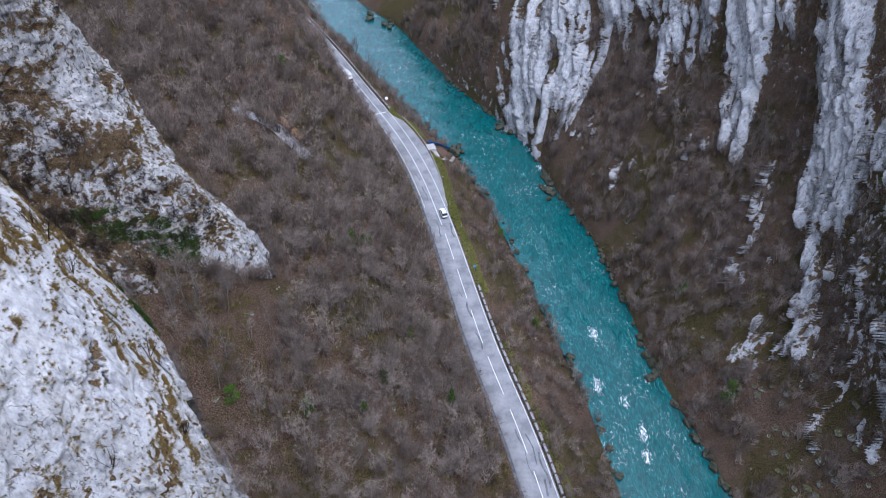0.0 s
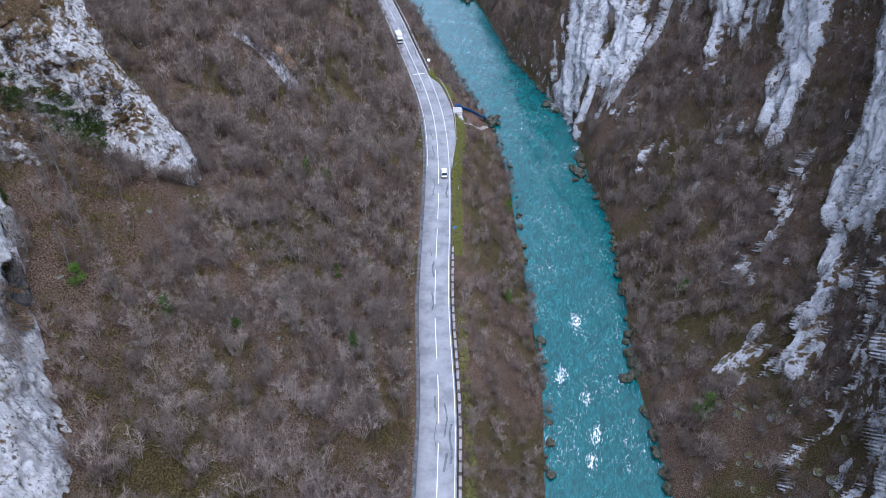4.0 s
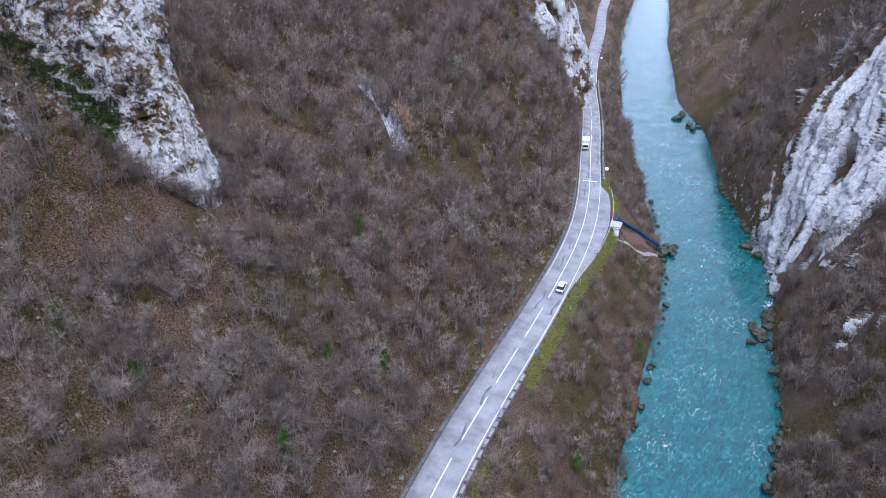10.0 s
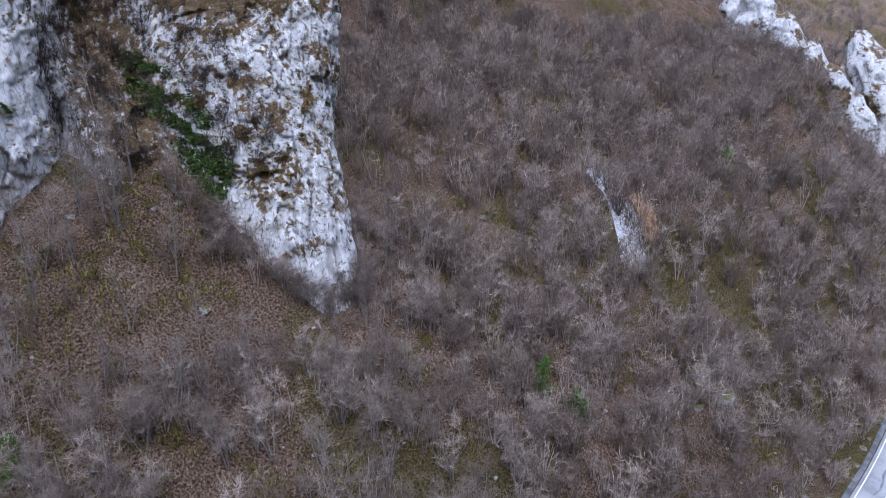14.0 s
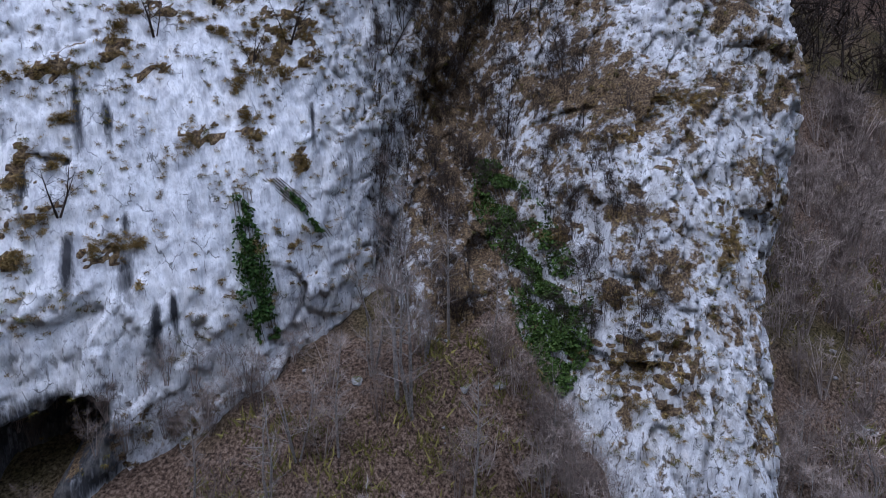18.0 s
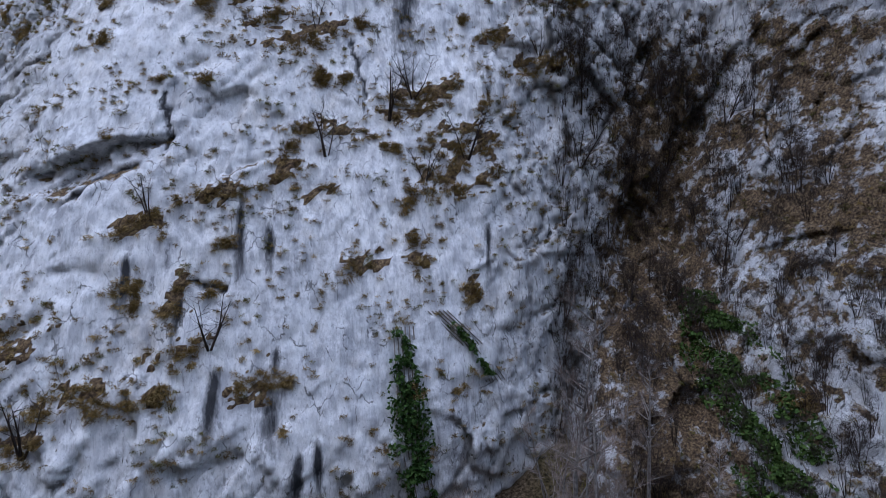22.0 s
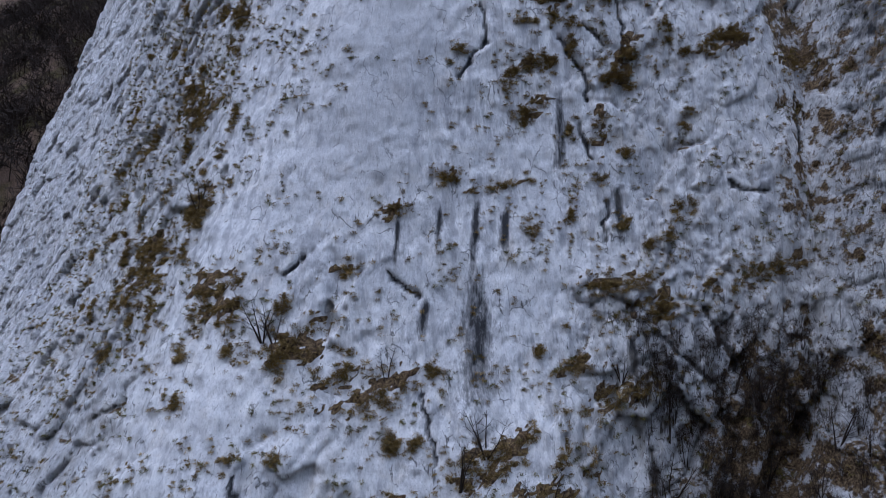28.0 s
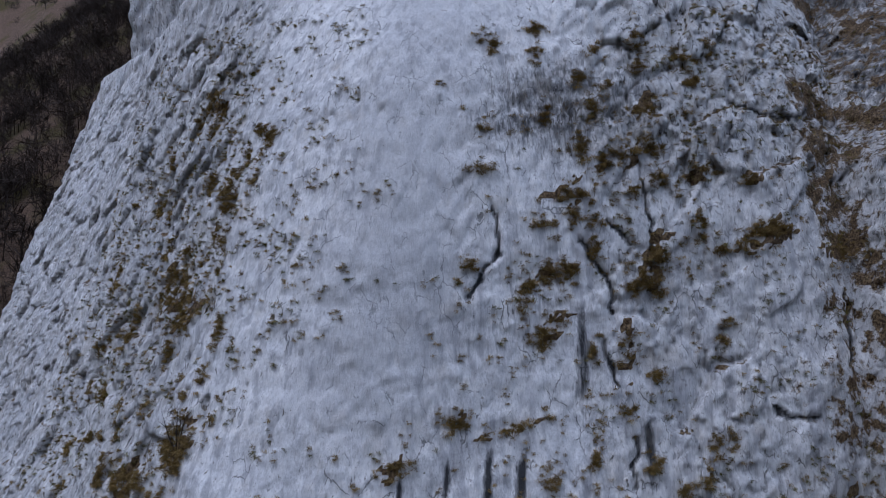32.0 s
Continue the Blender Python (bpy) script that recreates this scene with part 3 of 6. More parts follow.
def make_rock():
    m, t, s = material("limestone")
    mid = noise_at(t, 0.9, 8, 0.7)
    fine = noise_at(t, 6.0, 6, 0.65)
    base = rock_colour(t, mid, fine)
    # a weathered grey slab
    base = blend(t, calc(t, "MULTIPLY", attribute(t, "slab"), steps(t, noise_at(t, 1.6, 8, 0.75), [(0.38, GREY(0.40)), (0.62, GREY(0.68))])), base, (0.47, 0.48, 0.50))
    # water streaks down the face
    streak = noise_at(t, 1.5, 5, 0.6, (1.0, 1.0, 0.05))
    where = noise_at(t, 0.09, 2, 0.5)
    soft = calc(t, "MULTIPLY", steps(t, streak, [(0.50, GREY(0)), (0.62, GREY(1))]), steps(t, where, [(0.37, GREY(0)), (0.50, GREY(1))]))
    base = blend(t, calc(t, "MULTIPLY", soft, 0.55), base, (0.30, 0.305, 0.33))
    # streaks, cracks and dirty rock, plus painted shade of cave and right recess
    dark = steps(t, calc(t, "ADD", attribute(t, "stain_shade"), calc(t, "MULTIPLY", calc(t, "SUBTRACT", noise_at(t, 3.2, 6, 0.65, (1.0, 1.0, 0.12)), 0.5), 1.5)), [(0.20, GREY(0)), (0.45, GREY(0.55)), (0.85, GREY(1))])
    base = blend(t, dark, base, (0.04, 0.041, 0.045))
    # fissures where the rock is broken
    crack = steps(t, noise_at(t, 1.5, 7, 0.66, (1.5, 1.5, 0.6), 0.8), [(0.38, GREY(1)), (0.43, GREY(0))])
    base = blend(t, calc(t, "MULTIPLY", calc(t, "MULTIPLY", crack, attribute(t, "broken")), 0.9), base, (0.05, 0.046, 0.04))
    dirt = calc(t, "MULTIPLY", steps(t, noise_at(t, 0.7, 7, 0.7, (1.2, 1.2, 0.6)), [(0.48, GREY(0)), (0.62, GREY(1))]), attribute(t, "broken"))
    base = blend(t, calc(t, "MULTIPLY", dirt, 0.5), base, (0.30, 0.275, 0.235))
    # soil and dry grass on ledges and where it lies flatter
    flat = calc(t, "ADD", upness(t), calc(t, "MULTIPLY", calc(t, "SUBTRACT", mid, 0.5), 0.9))
    soil = steps(t, fine, [(0.38, (0.030, 0.020, 0.012)), (0.5, (0.115, 0.075, 0.040)), (0.62, (0.24, 0.175, 0.090))])
    grown = calc(t, "MAXIMUM", steps(t, flat, [(0.72, GREY(0)), (0.82, GREY(1))]), steps(t, calc(t, "ADD", attribute(t, "soil"), calc(t, "MULTIPLY", calc(t, "SUBTRACT", mid, 0.5), 1.6)), [(0.45, GREY(0)), (0.6, GREY(1))]))
    base = blend(t, grown, base, soil)
    t.links.new(base, s.inputs["Base Color"])
    s.inputs["Roughness"].default_value = 0.9
    s.inputs["Specular IOR Level"].default_value = 0.25
    edge_a, block_a = joints(t, 0.55, (1.0, 1.0, 0.55))
    edge_b, block_b = joints(t, 1.7, (1.0, 1.0, 0.6))
    grain = noise_at(t, 22.0, 4, 0.7)
    crisp = steps(t, noise_at(t, 2.4, 9, 0.75, (1.3, 1.3, 0.32), 0.3), [(0.38, GREY(0)), (0.62, GREY(1))])
    h = calc(t, "ADD", calc(t, "MULTIPLY", crisp, 0.34), calc(t, "ADD", calc(t, "MULTIPLY", fine, 0.30), calc(t, "MULTIPLY", grain, 0.04)))
    h = calc(t, "ADD", h, calc(t, "MULTIPLY", calc(t, "ADD", calc(t, "MULTIPLY", block_a, 0.5), calc(t, "MULTIPLY", block_b, 0.35)), attribute(t, "broken")))
    h = calc(t, "MULTIPLY", h, calc(t, "ADD", calc(t, "MULTIPLY", attribute(t, "broken"), 0.75), 0.3))
    relief(t, s, h, 0.9, 0.34)
    return m


def make_soil():
    m, t, s = material("slope_soil")
    fine = noise_at(t, 4.5, 8, 0.72)
    mid = noise_at(t, 0.5, 8, 0.72)
    c = soil_colour(t, fine)
    # bare limestone breaks through where the slope is steep
    steep = calc(t, "SUBTRACT", calc(t, "ADD", upness(t), calc(t, "MULTIPLY", calc(t, "SUBTRACT", mid, 0.5), 1.9)), 0.0)
    rock = rock_colour(t, noise_at(t, 0.8, 8, 0.7), noise_at(t, 3.0, 6, 0.65))
    c = blend(t, steps(t, steep, [(0.0, GREY(1)), (0.10, GREY(0))]), c, rock)
    t.links.new(c, s.inputs["Base Color"])
    s.inputs["Roughness"].default_value = 1.0
    s.inputs["Specular IOR Level"].default_value = 0.15
    relief(t, s, calc(t, "ADD", fine, mid), 1.0, 0.5)
    return m


def make_water():
    m, t, s = material("turquoise_water")
    big = noise_at(t, 0.06, 4, 0.6)
    flow = noise_at(t, 0.8, 8, 0.68, (1.3, 0.5, 1.0), 1.6)
    c = steps(t, flow, [(0.36, (0.002, 0.045, 0.050)), (0.48, (0.003, 0.088, 0.090)), (0.58, (0.008, 0.135, 0.132)), (0.68, (0.05, 0.27, 0.26))])
    c = blend(t, calc(t, "MULTIPLY", big, 0.5), c, (0.003, 0.085, 0.095))
    foam = noise_at(t, 1.3, 8, 0.7, (1.6, 0.5, 1.0), 1.8)
    rapid = noise_at(t, 0.09, 3, 0.5)
    f = calc(t, "MULTIPLY", steps(t, foam, [(0.585, GREY(0)), (0.66, GREY(1))]), steps(t, rapid, [(0.47, GREY(0)), (0.60, GREY(1))]))
    f = calc(t, "MAXIMUM", f, steps(t, calc(t, "ADD", attribute(t, "rapid"), calc(t, "MULTIPLY", calc(t, "SUBTRACT", foam, 0.5), 5.0)), [(0.95, GREY(0)), (1.4, GREY(1))]))
    c = blend(t, f, c, (0.75, 0.82, 0.84))
    t.links.new(c, s.inputs["Base Color"])
    s.inputs["Roughness"].default_value = 0.07
    s.inputs["IOR"].default_value = 1.38
    s.inputs["Coat Weight"].default_value, s.inputs["Coat Roughness"].default_value = 0.7, 0.14
    h = calc(t, "ADD", noise_at(t, 1.6, 6, 0.65, (1.0, 0.5, 1.0), 1.5), calc(t, "MULTIPLY", noise_at(t, 0.45, 3, 0.5, (1.0, 0.45, 1.0), 0.8), 0.8))
    relief(t, s, h, 0.42, 0.3)
    return m


def make_asphalt():
    m, t, s = material("worn_asphalt")
    big = noise_at(t, 0.25, 5, 0.65)
    fine = noise_at(t, 25, 4, 0.7)
    c = steps(t, big, [(0.38, (0.20, 0.205, 0.215)), (0.5, (0.285, 0.29, 0.30)), (0.64, (0.36, 0.36, 0.37))])
    c = blend(t, calc(t, "MULTIPLY", fine, 0.35), c, (0.12, 0.12, 0.13))
    t.links.new(c, s.inputs["Base Color"])
    s.inputs["Roughness"].default_value = 0.8
    return m


def plain(name, color, rough=0.7, metal=0.0, vary=0.25, scale=4.0):
    m, t, s = material(name)
    n = noise_at(t, scale, 6, 0.65)
    lo, hi = tuple(c * (1 - vary) for c in color), tuple(min(1, c * (1 + vary)) for c in color)
    t.links.new(steps(t, n, [(0.4, lo), (0.6, hi)]), s.inputs["Base Color"])
    s.inputs["Roughness"].default_value, s.inputs["Metallic"].default_value = rough, metal
    return m


ROCK, SOIL, WATER_MAT, ASPHALT = make_rock(), make_soil(), make_water(), make_asphalt()
PAINT = plain("road_paint", (0.72, 0.72, 0.70), 0.6, 0, 0.15, 3.0)


# ---- mesh helpers ----
def mesh_from(name, verts, faces, mat, smooth=True):
    me = bpy.data.meshes.new(name)
    verts = np.asarray(verts, dtype=np.float32)
    faces = np.asarray(faces, dtype=np.int32)
    me.vertices.add(len(verts))
    me.vertices.foreach_set("co", verts.ravel())
    n = faces.shape[1]
    me.loops.add(faces.size)
    me.loops.foreach_set("vertex_index", faces.ravel())
    me.polygons.add(len(faces))
    me.polygons.foreach_set("loop_start", np.arange(len(faces), dtype=np.int32) * n)
    me.update(calc_edges=True)
    if smooth:
        me.polygons.foreach_set("use_smooth", np.ones(len(faces), dtype=bool))
    me.materials.append(mat)
    return me


def grid_faces(rows, cols):
    a = (np.arange(rows - 1)[:, None] * cols + np.arange(cols - 1)[None, :]).ravel()
    return np.stack([a, a + 1, a + cols + 1, a + cols], 1)


def part(name, data, mat, parent, label=""):
    """Links a bmesh or mesh as one mesh object under a thing or a part."""
    if isinstance(data, bmesh.types.BMesh):
        me = bpy.data.meshes.new(name)
        data.to_mesh(me)
        data.free()
        me.materials.append(mat)
        data = me
    ob = new(name, data)
    ob.parent = parent
    return tagged(ob, label)


# ---- ground sheet ----
def spaced(a, b, first, grow):
    out, step = [a], first
    while out[-1] < b:
        out.append(out[-1] + step)
        step *= grow
    return np.array(out)


def make_ground():
    ys = np.concatenate([-spaced(0, 420, 2.0, 1.06)[1:][::-1], np.arange(0, 250, 1.0), 250 + spaced(0, 900, 1.1, 1.03)])
    west = np.concatenate([-spaced(90, 700, 1.3, 1.05)[1:][::-1], -np.arange(0, 90.1, 0.9)[::-1]])
    east = np.concatenate([np.arange(0, 70, 0.9), spaced(70, 700, 1.0, 1.05)])
    k = np.linspace(0, 1, 34)
    verts = []
    for y in ys:
        xr, lb, rb = float(road_x(y)), float(west_bank_x(y)), float(east_bank_x(y))
        w = xr + 4 + float(layby(y))
        verts.append(np.concatenate([xr - 4 + west, np.linspace(xr - 3.9, w - 0.1, 9), w + (lb - w) * k[:-1], np.linspace(lb, rb, 7), rb + east[1:]]))
    cols = len(verts[0])
    x = np.array(verts).ravel()
    y = np.repeat(ys, cols)
    z = ground_full(x, y)
    me = mesh_from("ground", np.stack([x, y, z], 1), grid_faces(len(ys), cols), SOIL)
    return tagged(new("ground", me), "brown leaf-littered canyon slopes with patchy olive grass", "ground", kind="structure")


make_ground()


# white water: across, along, radius
FOAM = [(38.7, 96.5, 1.8), (44.2, 92.0, 1.4), (46.8, 83.5, 1.8), (51.1, 98.7, 1.3), (40.0, 113.0, 2.0), (46.4, 77.2, 1.6), (34.0, 176.0, 1.6), (31.0, 199.0, 2.0), (33.0, 188.0, 1.5)]


def make_river():
    ys = np.concatenate([np.arange(-300, 0, 6.0), np.arange(0, 330, 1.5), np.arange(330, 1400, 8.0)])
    k = np.linspace(-0.06, 1.06, 40)
    lb, rb = west_bank_x(ys), east_bank_x(ys)
    x = (lb[:, None] + (rb - lb)[:, None] * k[None, :]).ravel()
    y = np.repeat(ys, len(k))
    z = WATER + 0.10 * fbm(np.stack([x, y * 0.6, 0 * x], 1) / 4.0, 3, 41)
    me = mesh_from("water", np.stack([x, y, z], 1), grid_faces(len(ys), len(k)), WATER_MAT)
    rapid = np.zeros(len(x))
    for fx, fy, r in FOAM:
        rapid = np.maximum(rapid, np.exp(-((x - fx) / r) ** 2 - ((y - fy) / (1.7 * r)) ** 2))
    me.attributes.new("rapid", "FLOAT", "POINT").data.foreach_set("value", rapid.astype(np.float32))
    return tagged(new("water", me), "turquoise fast-flowing mountain river with white foam", "river", kind="structure")


make_river()


def make_road():
    ys = np.arange(-250, 1350, 1.5)
    xr = road_x(ys)
    cols = [xr - 3.6, xr - 3.5, xr - 1.2, xr + 1.2, xr + 3.3 + layby(ys), xr + 3.4 + layby(ys)]
    x = np.stack(cols, 1).ravel()
    y = np.repeat(ys, 6)
    z = np.tile([-0.1, 0.03, 0.06, 0.06, 0.03, -0.1], len(ys))
    me = mesh_from("road", np.stack([x, y, z], 1), grid_faces(len(ys), 6), ASPHALT)
    return tagged(new("road", me), "pale grey worn two-lane asphalt road with lay-by", "road", kind="structure")


make_road()


# ---- the near cliff: wall, gully and spur ----
def make_cliff():
    s = np.concatenate([np.arange(-9, 36, 0.3), np.arange(36, 116, 0.19), np.arange(116, 127, 0.35)])
    z = np.concatenate([np.arange(22, 42, 0.5), np.arange(42, 100, 0.2), np.arange(100, 124, 0.26), np.arange(124, 165, 0.8)])
    S, Z = np.meshgrid(s, z)
    S, Z = S.ravel(), Z.ravel()
    stain_shade, soil = np.zeros(len(S)), np.zeros(len(S))
    wob = fbm(np.stack([S / 1.2, Z / 2.5, 0 * S], 1), 2, 6) * 0.16
    for a, top, foot, w in STREAKS:
        k = (top - Z) / (top - foot)
        lobe = np.exp(-((S + wob - a) / (0.42 * w * (1 + 0.35 * k))) ** 2) * ramp(k, -0.25, 0.2) * (1 - ramp(k, 0.25, 1.45))
        stain_shade = np.maximum(stain_shade, lobe * (1.15 if w < 0.8 else 0.85))
    # cave interior coloured near-black to deepen its shade
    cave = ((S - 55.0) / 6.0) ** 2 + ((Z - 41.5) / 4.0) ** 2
    stain_shade = np.maximum(stain_shade, 0.9 * ramp(1.15 - cave + 0.5 * wob, 0, 0.6))
    wob2 = fbm(np.stack([(S - 0.4 * Z) / 1.0, Z / 0.7, 0 * S], 1), 5, 16, 0.7)
    soil = 0.66 * np.exp(-((S - 84.5 - 0.12 * (Z - 58)) / 5.7) ** 4) * ramp(Z, 41, 46) * (1 - 0.5 * ramp(Z, 68, 85))
    for a, h, rx, rz in LEDGES + HIGH_LEDGES + SIDE_LEDGES:
        r = ((S - a) / rx) ** 2 + ((Z - h - 0.25 * (S - a)) / rz) ** 2
        soil = np.maximum(soil, ramp(0.30 - r + 1.7 * wob2, 0, 0.5) * (r < 2.2))
    spurlike = ramp(S, 85, 91) * (1 - ramp(S, 118, 125))
    knob = fbm(np.stack([S / 1.5, cliff_depth(S, Z) / 2.5, Z / 2.2], 1), 3, 47, 0.6, True)
    soil = np.maximum(soil, spurlike * (0.40 - 0.30 * knob))
    soil = np.maximum(soil, spurlike * (0.46 + 0.06 * ramp(Z, 54, 62)) * (0.85 + 0.5 * fbm(np.stack([S / 5.0, Z / 3.0, 0 * S], 1), 3, 18)))
    soil = np.maximum(soil, 0.50 * ramp(S, 57, 61) * (1 - ramp(S, 72, 76)) * (1 - ramp(Z, 42.5, 46)))
    soil = np.maximum(soil, 0.30 * spurlike + 0.25 * ramp(S, 71, 78) * (1 - spurlike) + 0.22 * (1 - ramp(S, 36, 46)))
    broken = np.clip(ramp(S, 69, 77) * (1 - 0.55 * ramp(Z, 76, 84) * (1 - ramp(Z, 102, 108)) * (1 - ramp(S, 91, 96))) + 0.8 * (1 - ramp(S, 40, 50)) + 0.7 * (1 - ramp(Z, 46, 52)), 0.1, 1)
    stain_shade = np.maximum(stain_shade, 0.85 * crack_line(S, Z))
    # dark broken rock; the right-hand recess also has its shade painted in
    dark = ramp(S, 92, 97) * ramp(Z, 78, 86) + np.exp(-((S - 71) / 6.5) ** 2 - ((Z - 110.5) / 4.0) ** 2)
    stain_shade = np.maximum(stain_shade, dark * (0.55 + 0.3 * wob2))
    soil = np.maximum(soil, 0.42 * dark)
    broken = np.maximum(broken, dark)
    slab = np.exp(-((S - 58.5 - 0.12 * (Z - 95)) / 5.2) ** 4) * ramp(Z, 85, 92)
    P = cliff_point(S, Z, 0.10 * soil)
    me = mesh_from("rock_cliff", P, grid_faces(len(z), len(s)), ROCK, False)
    for name, values in (("stain_shade", stain_shade), ("soil", soil), ("broken", broken), ("slab", slab)):
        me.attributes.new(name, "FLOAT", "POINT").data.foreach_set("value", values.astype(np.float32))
    return tagged(new("rock_cliff", me), "pale grey limestone cliff with dark water streaks, painted recess shade and grassy ledges", "cliff", kind="structure")


make_cliff()


# ---- the cliffs across the river ----
def crag_point(y, z):
    """Point on the opposite crag and its bareness: buttresses with overgrown clefts between them."""
    q = y - 0.75 * (z - 30)
    m = crag_mask(y, z)
    big, cut_a = facets(q / 2.8, z / 11.0, 141)
    mid, cut_b = facets(q / 1.1, z / 4.5, 151)
    small, cut_c = facets(q / 0.55, z / 1.8, 161)
    rib = fbm(np.stack([q / 5.0, z / 40.0, 0 * y], 1), 3, 131, 0.55, True)
    out = 0.6 * rib + 0.8 * big + 0.55 * mid + 0.3 * small - 0.4 * (1 - cut_a) - 0.2 * (1 - cut_b)
    out = np.clip(3.6 * (m - 0.40), -1.5, 1.6) + out * np.clip(2 * m - 0.5, 0, 1)
    return np.stack([east_face(y, z) - out, y, z], 1), m


def make_crag():
    y = np.concatenate([np.arange(64, 196, 0.34), np.arange(196, 262, 0.5)])
    z = np.concatenate([np.arange(-14, 60, 0.42), np.arange(60, 92, 1.0)])
    Y, Z = np.meshgrid(y, z)
    Y, Z = Y.ravel(), Z.ravel()
    P, bare = crag_point(Y, Z)
    me = mesh_from("opposite_crag", P, grid_faces(len(z), len(y)), ROCK, False)
    q = Y - 0.75 * (Z - 30)
    stain_shade = 0.5 * ramp(fbm(np.stack([q / 1.3, Z / 16.0, 0 * Y], 1), 3, 191), 0.2, 0.7)
    soil = np.clip(1.05 - 1.35 * bare + 0.3 * fbm(np.stack([q / 1.2, Z / 2.4, 0 * Y], 1), 3, 195), 0, 1)
    for name, values in (("stain_shade", stain_shade), ("soil", soil), ("broken", 0.5 + 0 * Y)):
        me.attributes.new(name, "FLOAT", "POINT").data.foreach_set("value", values.astype(np.float32))
    return tagged(new("opposite_crag", me), "white limestone pillars with overgrown clefts across the river", "cliff", kind="structure")


make_crag()


# ---- rock buttresses beside the road ----
def make_buttress(centres, radii, seed, label):
    """A leaning rock rib built of rings round a centre line, broken into upright blocks."""
    n, m = 44, 56
    t = np.linspace(0, 1, n)
    at = np.linspace(0, 1, len(centres))
    line = np.stack([np.interp(t, at, [c[i] for c in centres]) for i in range(3)], 1)
    r = np.interp(t, at, radii) * np.sqrt(np.clip((1.02 - t) / 0.14, 0.02, 1))
    a = np.arange(m + 1) * 2 * math.pi / m
    A, T = np.meshgrid(a, t)
    R = np.repeat(r, m + 1)
    A, Z = A.ravel(), np.repeat(line[:, 2], m + 1)
    ring = np.stack([np.cos(A), np.sin(A), 0 * A], 1)
    base = np.repeat(line, m + 1, 0)
    q = base + ring * R[:, None]
    wide = float(np.mean(radii))
    big, cut = facets(np.mod(A * wide / 2.6, 200), Z / 6.0, seed)
    mid, cut_b = facets(A * wide / 1.1, Z / 2.4, seed + 9)
    R = R * (1 + 0.16 * fbm(q / 4.0, 3, seed + 3)) + (0.5 * big + 0.28 * mid - 0.3 * (1 - cut)) * np.clip(R / wide, 0.1, 1)
    wrap = A > 2 * math.pi - 1e-6
    R[wrap] = R[np.flatnonzero(wrap) - m]
    me = mesh_from("rock_buttress", base + ring * R[:, None], grid_faces(n, m + 1), ROCK)
    soil = 0.42 + 0.35 * fbm(q / 3.0, 3, seed + 5)
    for name, values in (("stain_shade", 0 * A), ("soil", soil), ("broken", 0.8 + 0 * A)):
        me.attributes.new(name, "FLOAT", "POINT").data.foreach_set("value", values.astype(np.float32))
    return tagged(new("rock_buttress", me), label, "rock", "rocks by the road")


make_buttress([(-64, 267, -2), (-70, 267, 20), (-76, 268, 36), (-86, 269, 54)], [7, 6.5, 6.5, 5], 211, "tall pale limestone pinnacle rising beside the road bend")
make_buttress([(-73, 292, -2), (-79, 293, 14), (-87, 294, 34)], [5, 4, 3], 221, "grey limestone rib at the road corner")
for i, (x, y, h, r) in enumerate([(-70, 247, 9, 4.2), (-74, 241, 11, 4.6), (-79, 238, 12, 5.0), (-85, 235, 14, 5.4), (-92, 233, 14, 5.6), (-99, 236, 16, 6.0), (-61, 254, 7, 3.0)]):
    g = float(ground_full(np.array([x * 1.0]), np.array([y * 1.0]))[0])
    make_buttress([(x + 2, y, g - 3), (x, y, g + 0.4 * h), (x - 2.5, y, g + h)], [r, r, 0.6 * r], 231 + i, "pale limestone outcrop standing out of the wooded slope")


# ---- plants ----
def make_twigs(name, lo, hi):
    m, t, s = material(name)
    info = node(t, "ObjectInfo")
    geo = node(t, "NewGeometry")
    k = calc(t, "FRACT", calc(t, "ADD", attribute(t, "tint"), info.outputs["Random"]))
    k = calc(t, "ADD", calc(t, "MULTIPLY", k, 0.6), calc(t, "MULTIPLY", geo.outputs["Random Per Island"], 0.4))
    mid = tuple((a + b) / 2 for a, b in zip(lo, hi))
    t.links.new(steps(t, k, [(0.0, lo), (0.6, tuple(0.72 * c for c in mid)), (1.0, hi)]), s.inputs["Base Color"])
    s.inputs["Roughness"].default_value = 0.9
    s.inputs["Specular IOR Level"].default_value = 0.1
    return m


TWIGS = make_twigs("bare_twigs", (0.075, 0.052, 0.040), (0.51, 0.425, 0.365))
BARK = plain("grey_bark", (0.19, 0.17, 0.15), 0.95, 0, 0.4, 6)
# dark ledge shrubs; also holds the shade painted on upland woods and gully brush
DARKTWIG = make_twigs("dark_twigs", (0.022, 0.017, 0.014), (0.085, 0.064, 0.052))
STRAW = make_twigs("dry_grass", (0.12, 0.078, 0.028), (0.46, 0.33, 0.125))
MOSS = make_twigs("olive_grass", (0.062, 0.058, 0.015), (0.28, 0.24, 0.07))
LEAF = make_twigs("evergreen_leaf", (0.030, 0.080, 0.012), (0.14, 0.25, 0.035))
IVY = make_twigs("ivy_leaf", (0.026, 0.060, 0.014), (0.135, 0.195, 0.045))


